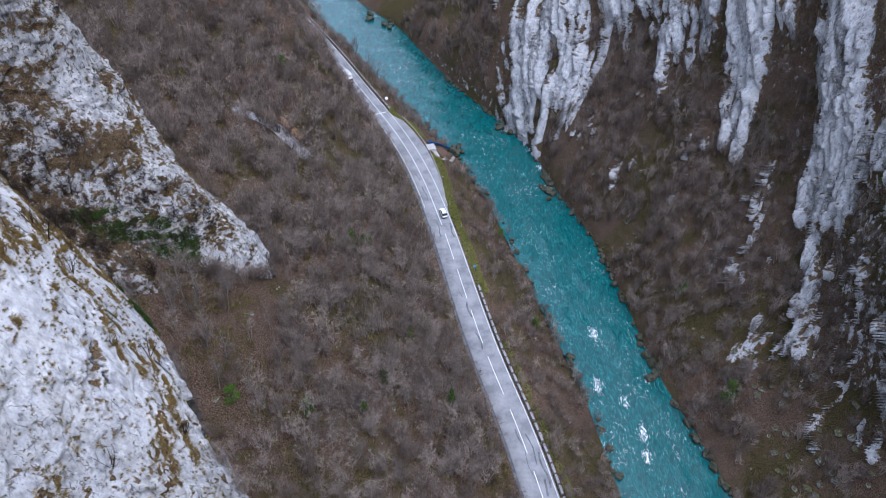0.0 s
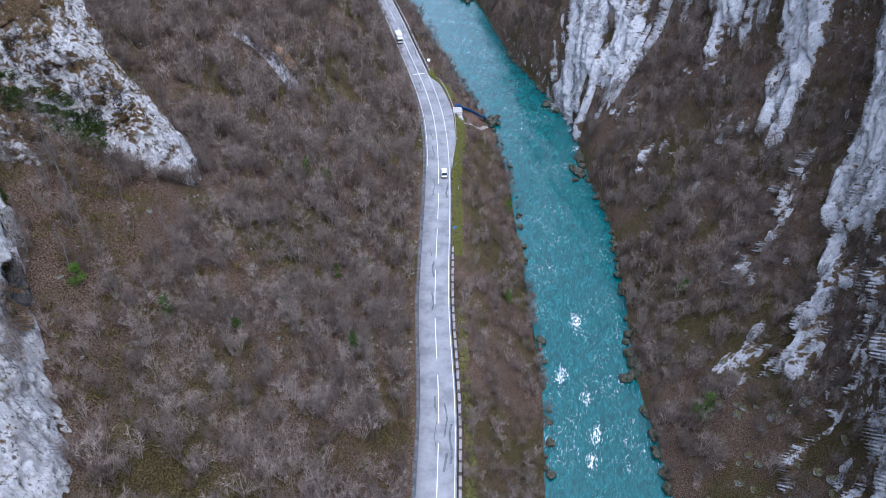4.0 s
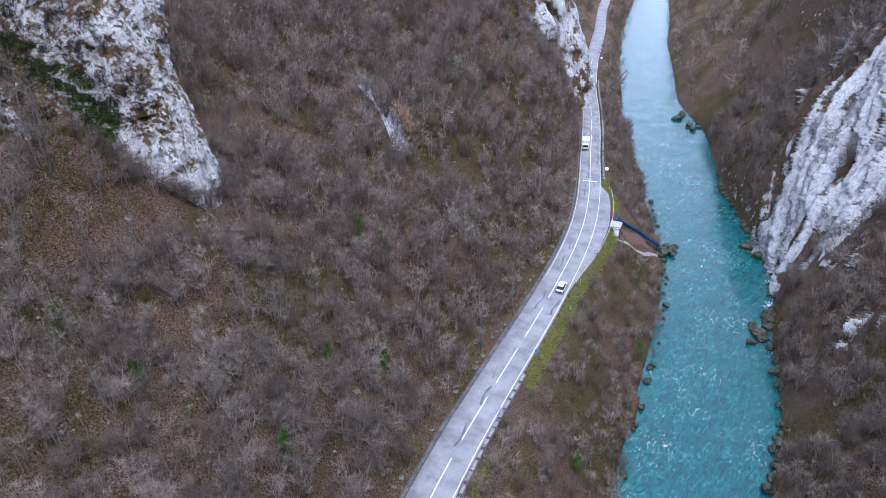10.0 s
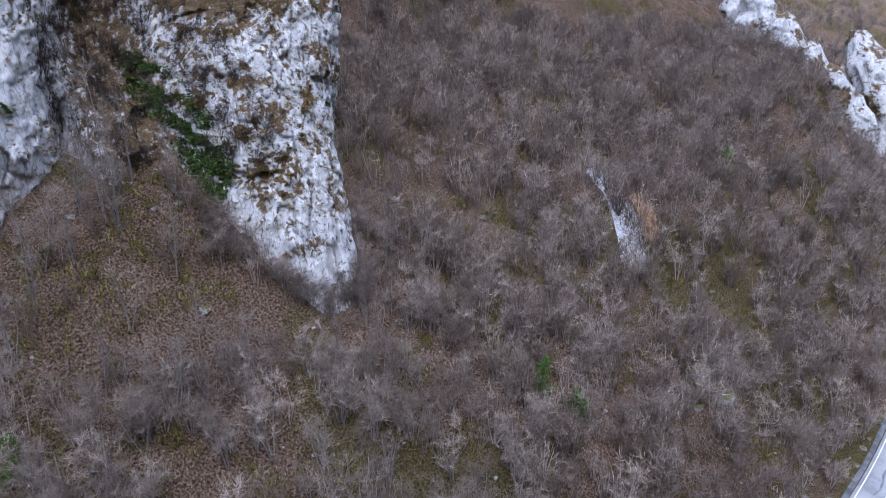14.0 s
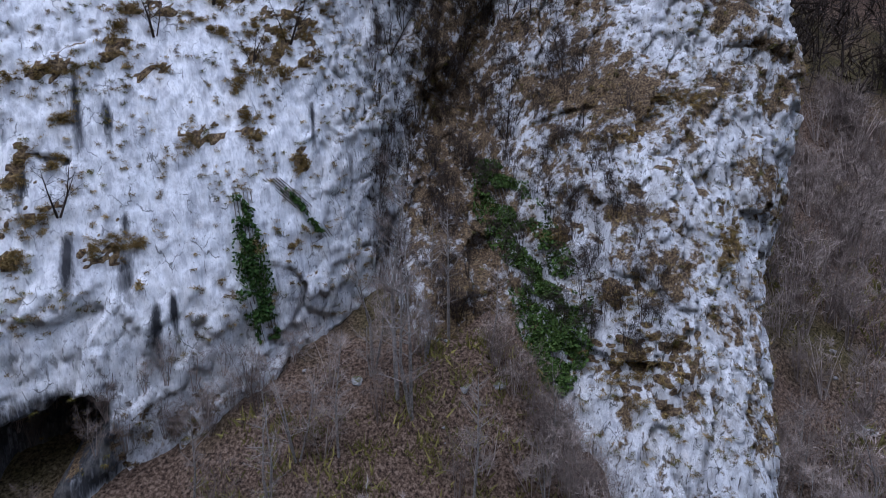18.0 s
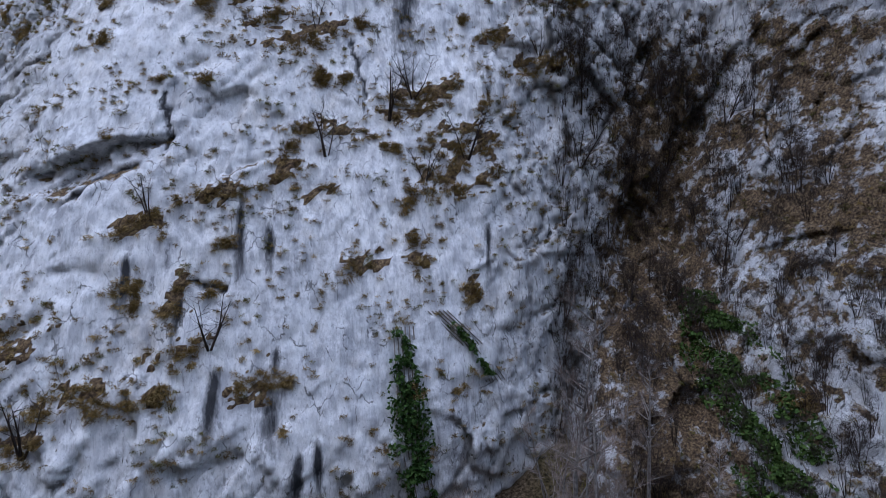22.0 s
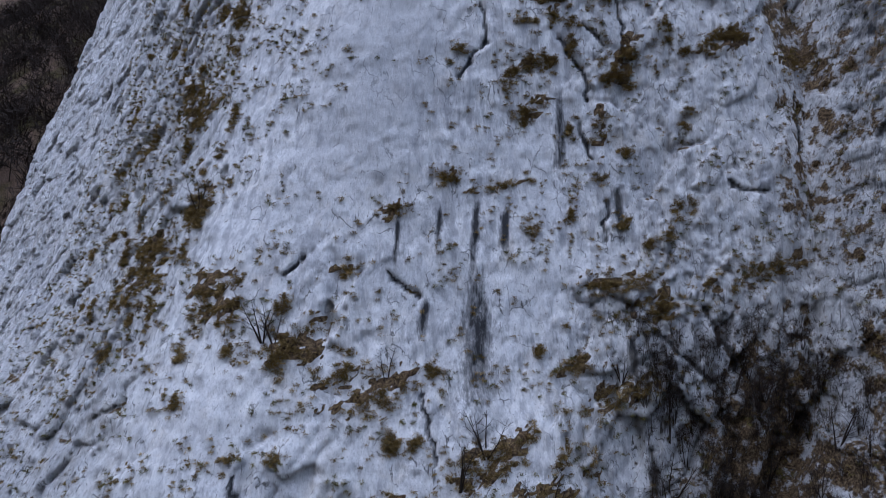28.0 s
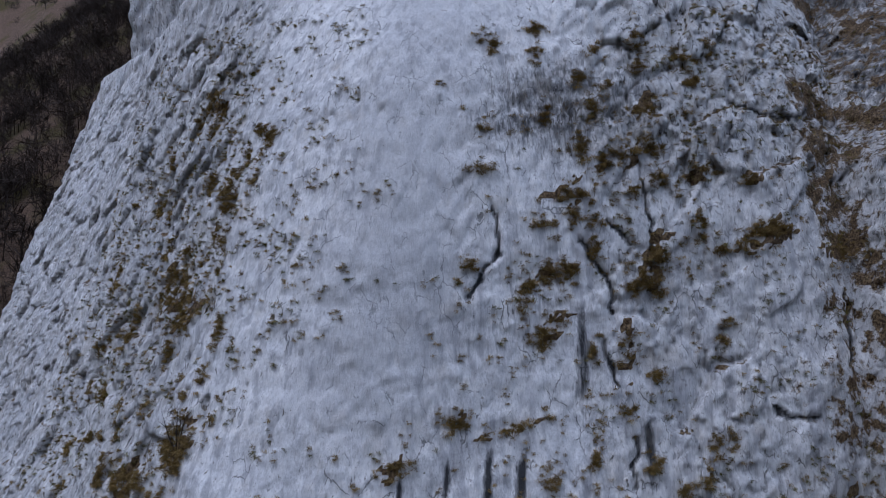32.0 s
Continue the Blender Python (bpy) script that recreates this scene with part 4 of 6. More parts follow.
class Soup:
    """Collects triangles."""

    def __init__(self):
        self.v, self.f, self.n = [], [], 0

    def limb(self, a, b, ra, rb, sides=3):
        a, b = np.asarray(a, float), np.asarray(b, float)
        d = (b - a) / (np.linalg.norm(b - a) + 1e-9)
        u = np.cross(d, (0.3, 0.9, 0.2))
        u /= np.linalg.norm(u) + 1e-9
        w = np.cross(d, u)
        ang = np.arange(sides) * 2 * math.pi / sides
        ring = np.cos(ang)[:, None] * u + np.sin(ang)[:, None] * w
        self.v.append(np.concatenate([a + ring * ra, b + ring * rb]))
        for i in range(sides):
            j = (i + 1) % sides
            self.f += [(self.n + i, self.n + j, self.n + sides + j), (self.n + i, self.n + sides + j, self.n + sides + i)]
        self.n += 2 * sides

    def blades(self, root, way, width, rng):
        """Thin pointed triangles from roots along ways."""
        side = np.cross(way, rng.normal(size=way.shape))
        side /= np.linalg.norm(side, axis=1)[:, None] + 1e-9
        w = np.asarray(width)[:, None] * 0.5
        v = np.stack([root - side * w, root + side * w, root + way], 1).reshape(-1, 3)
        self.v.append(v)
        k = len(root)
        i = self.n + np.arange(k) * 3
        self.f += list(map(tuple, np.stack([i, i + 1, i + 2], 1)))
        self.n += 3 * k

    def arrays(self):
        return np.concatenate(self.v), np.array(self.f, dtype=np.int32)

    def mesh(self, name, mat):
        v, f = self.arrays()
        return mesh_from(name, v, f, mat, False)


def grow_tree(seed, height, spread, stems, twigs, twig_len, thick=0.05, fine=0.04, light=False):
    """A bare tree or shrub: returns the wood and the twig crown as two soups."""
    rng = np.random.default_rng(seed)
    wood, crown = Soup(), Soup()
    tips, tipdir = [], []
    for k in range(stems):
        ang = rng.uniform(0, 2 * math.pi)
        out = spread * rng.uniform(0.25, 1.0) * (0.35 if stems == 1 else 1)
        top = np.array([math.cos(ang) * out, math.sin(ang) * out, height * rng.uniform(0.7, 1.0)])
        base = np.array([math.cos(ang), math.sin(ang), 0]) * 0.12 * (stems > 1) - np.array([0, 0, 0.25])
        bend = base * 0.5 + top * 0.45 + rng.normal(0, 0.12, 3) * height * 0.25
        r = thick * rng.uniform(0.7, 1.2)
        wood.limb(base, bend, r, r * 0.65, 3 if light else 4)
        wood.limb(bend, top, r * 0.65, r * 0.15, 3)
        for j in range(max(4, 26 // stems)):
            t = rng.uniform(0.3, 0.97)
            p = bend + (top - bend) * (t - 0.5) * 2 if t > 0.5 else base + (bend - base) * t * 2
            a2 = rng.uniform(0, 2 * math.pi)
            L = spread * rng.uniform(0.35, 0.85) * (1.15 - 0.6 * t)
            q = p + np.array([math.cos(a2) * L, math.sin(a2) * L, L * rng.uniform(0.25, 1.0)])
            if light:
                crown.blades(p[None], (q - p)[None], np.array([r * 0.7]), rng)
            else:
                wood.limb(p, q, r * 0.32, r * 0.08, 3)
            for m in range(4):
                tips.append(p + (q - p) * rng.uniform(0.3, 1.0))
                tipdir.append((q - p) / np.linalg.norm(q - p))
    tips, tipdir = np.array(tips), np.array(tipdir)
    pick = rng.integers(0, len(tips), twigs)
    way = tipdir[pick] * 0.6 + rng.normal(0, 0.6, (twigs, 3)) + np.array([0, 0, 0.35])
    way = way / np.linalg.norm(way, axis=1)[:, None] * rng.uniform(0.5, 1.2, twigs)[:, None] * twig_len
    crown.blades(tips[pick] + rng.normal(0, 0.06, (twigs, 3)), way, rng.uniform(0.6, 1.3, twigs) * fine, rng)
    return wood, crown


def spread_copies(name, bases, places, scales, turns, mat, label, category, seed=0):
    """Many small plants joined into one mesh of kind stuff."""
    rng = np.random.default_rng(seed)
    V, F, T, n = [], [], [], 0
    which = rng.integers(0, len(bases), len(places))
    for (p, sc, tn, k) in zip(places, scales, turns, which):
        v, f = bases[k]
        c, s = math.cos(tn), math.sin(tn)
        x = (v[:, 0] * c - v[:, 1] * s) * sc + p[0]
        y = (v[:, 0] * s + v[:, 1] * c) * sc + p[1]
        V.append(np.stack([x, y, v[:, 2] * sc + p[2]], 1))
        F.append(f + n)
        T.append(np.full(len(v), rng.uniform()))
        n += len(v)
    me = mesh_from(name, np.concatenate(V), np.concatenate(F), mat, False)
    me.attributes.new("tint", "FLOAT", "POINT").data.foreach_set("value", np.concatenate(T).astype(np.float32))
    return tagged(new(name, me), label, category, kind="stuff")


def both(pair):
    (va, fa), (vb, fb) = pair[0].arrays(), pair[1].arrays()
    return np.concatenate([va, vb]), np.concatenate([fa, fb + len(va)])


def west_clear(x, y, z):
    """True where a plant would not stand inside the cliff."""
    s = x * SIDE.x + y * SIDE.y
    d = x * FACE.x + y * FACE.y
    return (d > cliff_depth(s, z + 1.5) + 1.2) | (s > 126) | (s < -8) | (z > 60)


def scatter(seed, count, xlo, xhi, ylo, yhi, keep):
    rng = np.random.default_rng(seed)
    x, y = rng.uniform(xlo, xhi, count), rng.uniform(ylo, yhi, count)
    ok = keep(x, y)
    x, y = x[ok], y[ok]
    return np.stack([x, y, ground_full(x, y)], 1)


def on_west(x, y):
    d = road_x(y) - 4 - x
    return (d > 1.6) & (d < 92)


def on_bank(x, y):
    w = road_x(y) + 4 + layby(y)
    verge = np.where((y > 118) & (y < 208), 2.6, 0.8)
    gap = (y > 176) & (y < 197) & (x > w - 1) & (x < 6)
    return (x > w + verge) & (x < west_bank_x(y) - 0.2) & ~gap


def on_east(x, y):
    d = x - east_bank_x(y)
    thin = lattice_hash(np.floor(x * 3).astype(np.int64), np.floor(y * 3).astype(np.int64), np.zeros(len(x), np.int64), 5)
    z = ground_z(x, y)
    m = crag_mask(y, z)
    ridge = (x > 70) & (y < 98)
    return (d > 0.8) & (d < 75) & (m < 0.42 + 0.25 * thin) & (~ridge | (thin > 0.3))


def open_ground(p, seed, cut):
    return fbm(np.stack([p[:, 0], p[:, 1], 0 * p[:, 0]], 1) / 12.0, 3, seed) > cut


shrub_bases = [both(grow_tree(100 + k, 3.6 + 0.5 * (k % 3), 1.5 + 0.2 * (k % 2), 5 + k % 3, 210, 0.95, 0.06, 0.042, True)) for k in range(6)]
far_bases = [both(grow_tree(200 + k, 4.2, 1.9, 1, 48, 1.7, 0.07, 0.10, True)) for k in range(4)]

west = scatter(1, 8600, -95, 30, 18, 250, on_west)
west = west[west_clear(west[:, 0], west[:, 1], west[:, 2])]
gully = (west[:, 0] < -38) & (np.abs(west[:, 1] - 71) < 9)
rngp = np.random.default_rng(5)
west = west[~gully | (rngp.uniform(size=len(west)) < 0.25)]
apron = (west[:, 0] < -28) & (west[:, 1] > 50) & (west[:, 1] < 90)
west = west[~apron | (rngp.uniform(size=len(west)) < 0.35)]
west = west[(fbm(np.stack([west[:, 0], west[:, 1], 0 * west[:, 0]], 1) / 9.0, 3, 61) > -0.75)]
bank = scatter(2, 6000, -60, 60, 20, 290, on_bank)
east = scatter(3, 11000, -30, 118, 56, 300, on_east)
east = east[open_ground(east, 62, -0.55)]
near = (west[:, 1] > 40) & (west[:, 1] < 135) & (west[:, 0] > -46)
order = np.argsort(np.where(near, np.abs(west[:, 1] - 78) + rngp.uniform(0, 60, len(west)), 1e6))
singles, rest = west[order[:230]], west[order[230:]]


def dress(places, seed, lo, hi):
    r = np.random.default_rng(seed)
    return r.uniform(lo, hi, len(places)), r.uniform(0, 6.28, len(places))


sc, tn = dress(rest, 11, 0.75, 1.45)
close = (rest[:, 0] < 5) & (rest[:, 1] > 42) & (rest[:, 1] < 100)
spread_copies("hillside_brushwood", shrub_bases, rest[~close], sc[~close], tn[~close], TWIGS, "dense leafless grey-brown brushwood covering the western slope", "brushwood", 21)
fine_bases = [both(grow_tree(150 + k, 3.4 + 0.5 * (k % 3), 1.4 + 0.2 * (k % 2), 4 + k % 3, 420, 0.8, 0.035, 0.019, True)) for k in range(6)]
spread_copies("gully_foot_brushwood", fine_bases, rest[close], sc[close], tn[close], TWIGS, "fine leafless brown brushwood below the cliff", "brushwood", 29)
sc, tn = dress(bank, 12, 0.55, 1.05)
spread_copies("riverside_brushwood", shrub_bases, bank, sc, tn, TWIGS, "leafless brown brushwood between road and river", "brushwood", 22)
sc, tn = dress(east, 13, 0.75, 1.35)
spread_copies("opposite_brushwood", shrub_bases, east, sc, tn, TWIGS, "leafless brown brushwood on the slope across the river", "brushwood", 23)


def far_keep(x, y):
    d, e = road_x(y) - 4 - x, x - east_bank_x(y)
    w = (x > road_x(y) + 5) & (x < west_bank_x(y) - 1)
    return ((d > 2) & (d < 330)) | ((e > 1) & (e < 300)) | w


far_a = scatter(6, 8000, -560, 200, 250, 1000, far_keep)
far_b = scatter(7, 9000, -430, -60, -260, 60, lambda x, y: (road_x(y) - 4 - x > 92))
far_b = far_b[west_clear(far_b[:, 0], far_b[:, 1], far_b[:, 2])]
far_c = scatter(17, 3000, -260, -80, 60, 260, lambda x, y: (road_x(y) - 4 - x > 90))
far_c = far_c[west_clear(far_c[:, 0], far_c[:, 1], far_c[:, 2])]
far = far_a
far_d = scatter(18, 3000, -720, -200, -420, 300, lambda x, y: (road_x(y) - 4 - x > 300))
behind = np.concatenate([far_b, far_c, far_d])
# the slope's shade is put into the twig colour here
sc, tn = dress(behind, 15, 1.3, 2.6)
spread_copies("upland_woodland", far_bases, behind, sc, tn, DARKTWIG, "leafless woodland behind the cliff, its shade painted in very dark twigs", "woodland", 28)
sc, tn = dress(far, 14, 1.3, 2.6)
spread_copies("distant_woodland", far_bases, far, sc, tn, TWIGS, "dark leafless woodland on the distant canyon sides", "woodland", 24)

# single trees on the near slope, each with trunk and crown
tree_kinds = []
for k in range(6):
    wood, crown = grow_tree(300 + k, 4.6 + 0.7 * (k % 3), 1.7 + 0.25 * (k % 2), 2 + k % 4, 620, 0.95, 0.07, 0.024)
    tree_kinds.append((wood.mesh("trunk", BARK), crown.mesh("crown", TWIGS)))


def plant(name, kinds, p, scale, turn, label, group):
    ob = new(name)
    ob.empty_display_size = 0.3
    ob.matrix_world = Matrix.Translation(Vector(p)) @ Matrix.Rotation(turn, 4, "Z") @ Matrix.Scale(scale, 4)
    part("trunk", kinds[0], None, ob)
    part("crown", kinds[1], None, ob)
    return tagged(ob, label, "tree", group)


for i, p in enumerate(singles):
    plant("bare_tree", tree_kinds[i % 6], p, rngp.uniform(0.8, 1.35), rngp.uniform(0, 6.28), "leafless grey-brown tree with fine twigs on the slope", "bare trees on the slope")

# tall trees in the gully and at the foot of the wall
tall_kinds = []
for k in range(4):
    wood, crown = grow_tree(400 + k, 12.0 + 1.5 * k, 2.8, 1 + k % 3, 900, 1.0, 0.15, 0.018)
    tall_kinds.append((wood.mesh("trunk", BARK), crown.mesh("crown", TWIGS)))
TALL = [(-40.0, 69.3, 1.35), (-39.3, 70.4, 1.1), (-41.5, 67.5, 0.7), (-44.5, 72.5, 0.75), (-36.5, 66.0, 0.7), (-33.5, 62.5, 0.75), (-31.5, 69.5, 0.6), (-36.0, 74.5, 0.7),
    (-30.0, 75.0, 0.65), (-27.0, 66.5, 0.7), (-24.5, 71.5, 0.55), (-33.0, 58.0, 0.6), (-47.0, 71.0, 0.6), (-38.5, 79.0, 0.55), (-29.5, 60.5, 0.6), (-42.5, 75.5, 0.5)]
for i, (x, y, k) in enumerate(TALL):
    z = float(ground_full(np.array([x]), np.array([y]))[0])
    plant("tall_bare_tree", tall_kinds[i % 4], (x, y, z), k, i * 1.7, "tall slender leafless tree standing in the stony gully", "tall trees in the gully")
RIVERSIDE = [(-30.0, 243.0), (-33.0, 249.0), (-27.5, 238.0), (-38.0, 257.0), (-24.0, 233.0)]
for i, (x, y) in enumerate(RIVERSIDE):
    z = float(ground_full(np.array([x]), np.array([y]))[0])
    plant("tall_bare_tree", tall_kinds[i % 4], (x, y, z), 0.8, i * 2.1, "tall leafless tree on the steep river bank", "tall trees by the river")

# leafless shrubs rooted on the ledges
ledge_kinds = []
for k in range(3):
    wood, crown = grow_tree(500 + k, 3.0, 1.6, 3 + k, 170, 0.6, 0.07, 0.018)
    ledge_kinds.append((wood.mesh("trunk", DARKTWIG), crown.mesh("crown", DARKTWIG)))
LEDGE_SHRUBS = [(61.1, 75.2), (54.0, 77.6), (67.4, 70.6), (66.0, 69.0), (71.0, 66.6), (68.5, 65.0), (53.6, 62.6), (53.3, 77.7), (85.8, 72.2), (84.0, 73.5), (76.0, 74.6), (45.4, 86.5),
    (62.5, 66.5), (57.5, 55.6), (88.5, 59.5), (80.0, 60.5), (82.5, 64.0), (86.5, 66.5), (90.5, 70.0), (79.0, 66.5), (95.5, 61.5), (93.0, 66.0), (40.0, 60.0), (49.0, 50.5)]
for i, (s, h) in enumerate(LEDGE_SHRUBS):
    p = cliff_point(s, h, 0.1)[0]
    plant("ledge_shrub", ledge_kinds[i % 3], p, 0.75 + 0.1 * (i % 5), i * 1.3, "small dark leafless shrub rooted on a rock ledge", "shrubs on the cliff")


# grass tufts on the rock
def tuft_soup(places, normal, seed, blades, length, width, droop):
    rng = np.random.default_rng(seed)
    n = len(places) * blades
    root = np.repeat(places, blades, 0) + rng.normal(0, 0.45 * length, (n, 3)) * np.array([1, 1, 0.5])
    way = rng.normal(0, 0.55, (n, 3)) + np.asarray(normal) * 0.7 + np.array([0, 0, droop])
    size = np.repeat(rng.uniform(0.55, 1.25, len(places)), blades)
    way = way / np.linalg.norm(way, axis=1)[:, None] * (rng.uniform(0.5, 1.1, n) * length * size)[:, None]
    soup = Soup()
    soup.blades(root, way, rng.uniform(0.6, 1.2, n) * width, rng)
    tint = np.repeat(np.repeat(rng.uniform(size=len(places)), blades), 3)
    return soup, tint


def tuft_object(name, places, normal, seed, blades, length, width, droop, mat, label, category):
    soup, tint = tuft_soup(places, normal, seed, blades, length, width, droop)
    me = soup.mesh(name, mat)
    me.attributes.new("tint", "FLOAT", "POINT").data.foreach_set("value", tint.astype(np.float32))
    return tagged(new(name, me), label, category, kind="stuff")


rngt = np.random.default_rng(31)
S, Z = [], []
# small clumps along the cracks at both sides of the plain slab
clumps = [(rngt.uniform(64, 82), rngt.uniform(84, 118), rngt.uniform(0.3, 0.7), rngt.uniform(0.4, 1.1)) for _ in range(60)]
clumps += [(rngt.uniform(28, 48), rngt.uniform(76, 116), rngt.uniform(0.3, 0.6), rngt.uniform(0.5, 1.3)) for _ in range(60)]
clumps += [(rngt.uniform(48, 74), rngt.uniform(50, 80), rngt.uniform(0.25, 0.5), rngt.uniform(0.3, 0.8)) for _ in range(45)]
for a, h, rx, rz in LEDGES + HIGH_LEDGES + SIDE_LEDGES + clumps:
    k = int(20 + 46 * rx * rz)
    u, v = rngt.normal(0, 0.6, k), rngt.normal(0, 0.6, k)
    S.append(a + u * rx)
    Z.append(h + v * rz + 0.25 * u * rx - 0.15 * rz)
ledge_s, ledge_z = np.concatenate(S), np.concatenate(Z)
clump = fbm(np.stack([(ledge_s - 0.5 * ledge_z) / 0.9, ledge_z / 0.5, 0 * ledge_s], 1), 3, 27) > -0.12
ledge_s, ledge_z = ledge_s[clump], ledge_z[clump]
u, v = rngt.uniform(20, 112, 22000), rngt.uniform(40, 122, 22000)
q = fbm(np.stack([(u - 0.3 * v) / 2.0, v / 1.3, 0 * u], 1), 3, 23) + 0.35 * fbm(np.stack([u, v, 0 * u], 1) / 14.0, 2, 24) + 0.35 * (1 - ramp(u, 40, 50)) + 0.25 * ramp(u, 70, 80)
plainslab = np.exp(-((u - 60 - 0.12 * (v - 95)) / 6.5) ** 2) * ramp(v, 84, 92)
pick = q - 0.9 * plainslab > 0.33
u, v = u[pick], v[pick]
cu, cv = rngt.uniform(36, 80, 900), rngt.uniform(48, 112, 900)
far_out = fbm(np.stack([cu, cv, 0 * cu], 1) / 6.0, 2, 29) > -0.15
cu, cv = cu[far_out], cv[far_out]
reps = rngt.integers(1, 5, len(cu))
cu, cv = np.repeat(cu, reps), np.repeat(cv, reps)
cu, cv = cu + rngt.normal(0, 0.12, len(cu)), cv + rngt.normal(0, 0.28, len(cu))
spots = cliff_point(cu, cv, 0.02)
tuft_object("crack_grass", spots, FACE, 46, 40, 0.20, 0.045, -0.1, STRAW, "small ochre grass tufts dotted along cracks in the wall", "grass")
spots = cliff_point(ledge_s, ledge_z, 0.05)
tuft_object("ledge_grass", spots, FACE, 41, 44, 0.27, 0.05, -0.05, STRAW, "dense dry brown grass growing on the rock ledges", "grass")
spots = cliff_point(u, v, 0.03)
half = rngt.uniform(size=len(spots)) < 0.5
tuft_object("cliff_grass", spots[half], FACE, 45, 40, 0.24, 0.045, -0.1, STRAW, "dry brown grass tufts clinging to cracks in the wall", "grass")
tuft_object("cliff_moss", spots[~half], FACE, 42, 40, 0.22, 0.045, -0.05, MOSS, "olive moss and grass tufts on the limestone", "moss")
cy, cz = rngt.uniform(75, 250, 3000), rngt.uniform(8, 80, 3000)
bare = crag_mask(cy, cz)
cp = np.stack([east_face(cy, cz) - 0.3, cy, cz], 1)[bare < 0.36 + 0.12 * rngt.normal(size=len(cy))]
spread_copies("crag_brushwood", shrub_bases, cp, rngt.uniform(0.3, 0.75, len(cp)), rngt.uniform(0, 6.28, len(cp)), TWIGS, "leafless brown brushwood in the clefts of the opposite crag", "brushwood", 27)
# dense brush in near-black twigs paints the gully's deep shade
gu, gv = rngt.uniform(77, 94, 420), rngt.uniform(46, 78, 420)
spread_copies("gully_brushwood", fine_bases, cliff_point(gu, gv, 0.1), rngt.uniform(0.35, 0.8, 420), rngt.uniform(0, 6.28, 420), DARKTWIG, "leafless brushwood in the rocky gully, twigs coloured dark for its shade", "brushwood", 25)
fu, fv = rngt.uniform(44, 72, 70), rngt.uniform(40.5, 45, 70)
spread_copies("wall_foot_brushwood", fine_bases, cliff_point(fu, fv, 0.6), rngt.uniform(0.4, 0.8, 70), rngt.uniform(0, 6.28, 70), TWIGS, "leafless brushwood along the foot of the wall", "brushwood", 26)

ta, tb = rngt.uniform(84, 106, 90), rngt.uniform(31, 37, 90)
toe = cliff_point(ta, tb, 0.8)
toe[:, 2] = ground_full(toe[:, 0], toe[:, 1])
spread_copies("spur_foot_brushwood", fine_bases, toe, rngt.uniform(0.6, 1.2, 90), rngt.uniform(0, 6.28, 90), TWIGS, "leafless brushwood round the toe of the rock spur", "brushwood", 30)

# low grass between the brushwood
lowg = scatter(8, 26000, -70, 30, 20, 220, on_west)
lowg = lowg[west_clear(lowg[:, 0], lowg[:, 1], lowg[:, 2])]
lowg = lowg[fbm(np.stack([lowg[:, 0], lowg[:, 1], 0 * lowg[:, 0]], 1) / 6.0, 3, 88) > 0.08]
lowe = scatter(9, 16000, -20, 120, 50, 260, lambda x, y: (x - east_bank_x(y) > 0.5) & (x - east_bank_x(y) < 60))
lowe = lowe[fbm(np.stack([lowe[:, 0], lowe[:, 1], 0 * lowe[:, 0]], 1) / 6.0, 3, 89) > 0.25]
tuft_object("slope_grass", np.concatenate([lowg, lowe]), (0, 0, 1), 43, 14, 0.95, 0.14, 0.35, MOSS, "olive and straw-coloured grass patches among the brushwood", "grass")
vy = rngt.uniform(116, 207, 2600)
vx = road_x(vy) + 3.7 + layby(vy) + rngt.uniform(0.0, 2.6, len(vy))
ok = ~((vy > 177) & (vy < 187.5))
vx, vy = vx[ok], vy[ok]
wy = rngt.uniform(30, 100, 900)
wx = road_x(wy) + 4.8 + rngt.uniform(0.0, 1.8, len(wy))
vx, vy = np.concatenate([vx, wx]), np.concatenate([vy, wy])
VERGE = make_twigs("verge_grass", (0.24, 0.27, 0.06), (0.50, 0.50, 0.16))
tuft_object("verge_grass", np.stack([vx, vy, ground_full(vx, vy)], 1), (0, 0, 1), 44, 22, 0.34, 0.10, 0.7, VERGE, "yellow-green grass strip along the road edge", "grass")


# evergreens and ivy
def leaf_cloud(centres, radii, seed, per, size, mat, name):
    rng = np.random.default_rng(seed)
    V, n = [], 0
    for c, r in zip(centres, radii):
        k = per
        p = rng.normal(0, 1, (k, 3))
        p = p / np.linalg.norm(p, axis=1)[:, None] * (rng.uniform(0.35, 1.0, k) ** 0.5)[:, None] * np.asarray(r) + np.asarray(c)
        a, b = rng.normal(0, 1, (k, 3)), rng.normal(0, 1, (k, 3))
        a = a / np.linalg.norm(a, axis=1)[:, None] * size * rng.uniform(0.6, 1.3, k)[:, None]
        b = np.cross(a, b)
        b = b / np.linalg.norm(b, axis=1)[:, None] * size * 0.4
        V.append(np.stack([p - a, p + b, p + a, p - b], 1).reshape(-1, 3))
        n += k
    f = np.arange(n * 4).reshape(n, 4)
    return mesh_from(name, np.concatenate(V), f, mat, False)


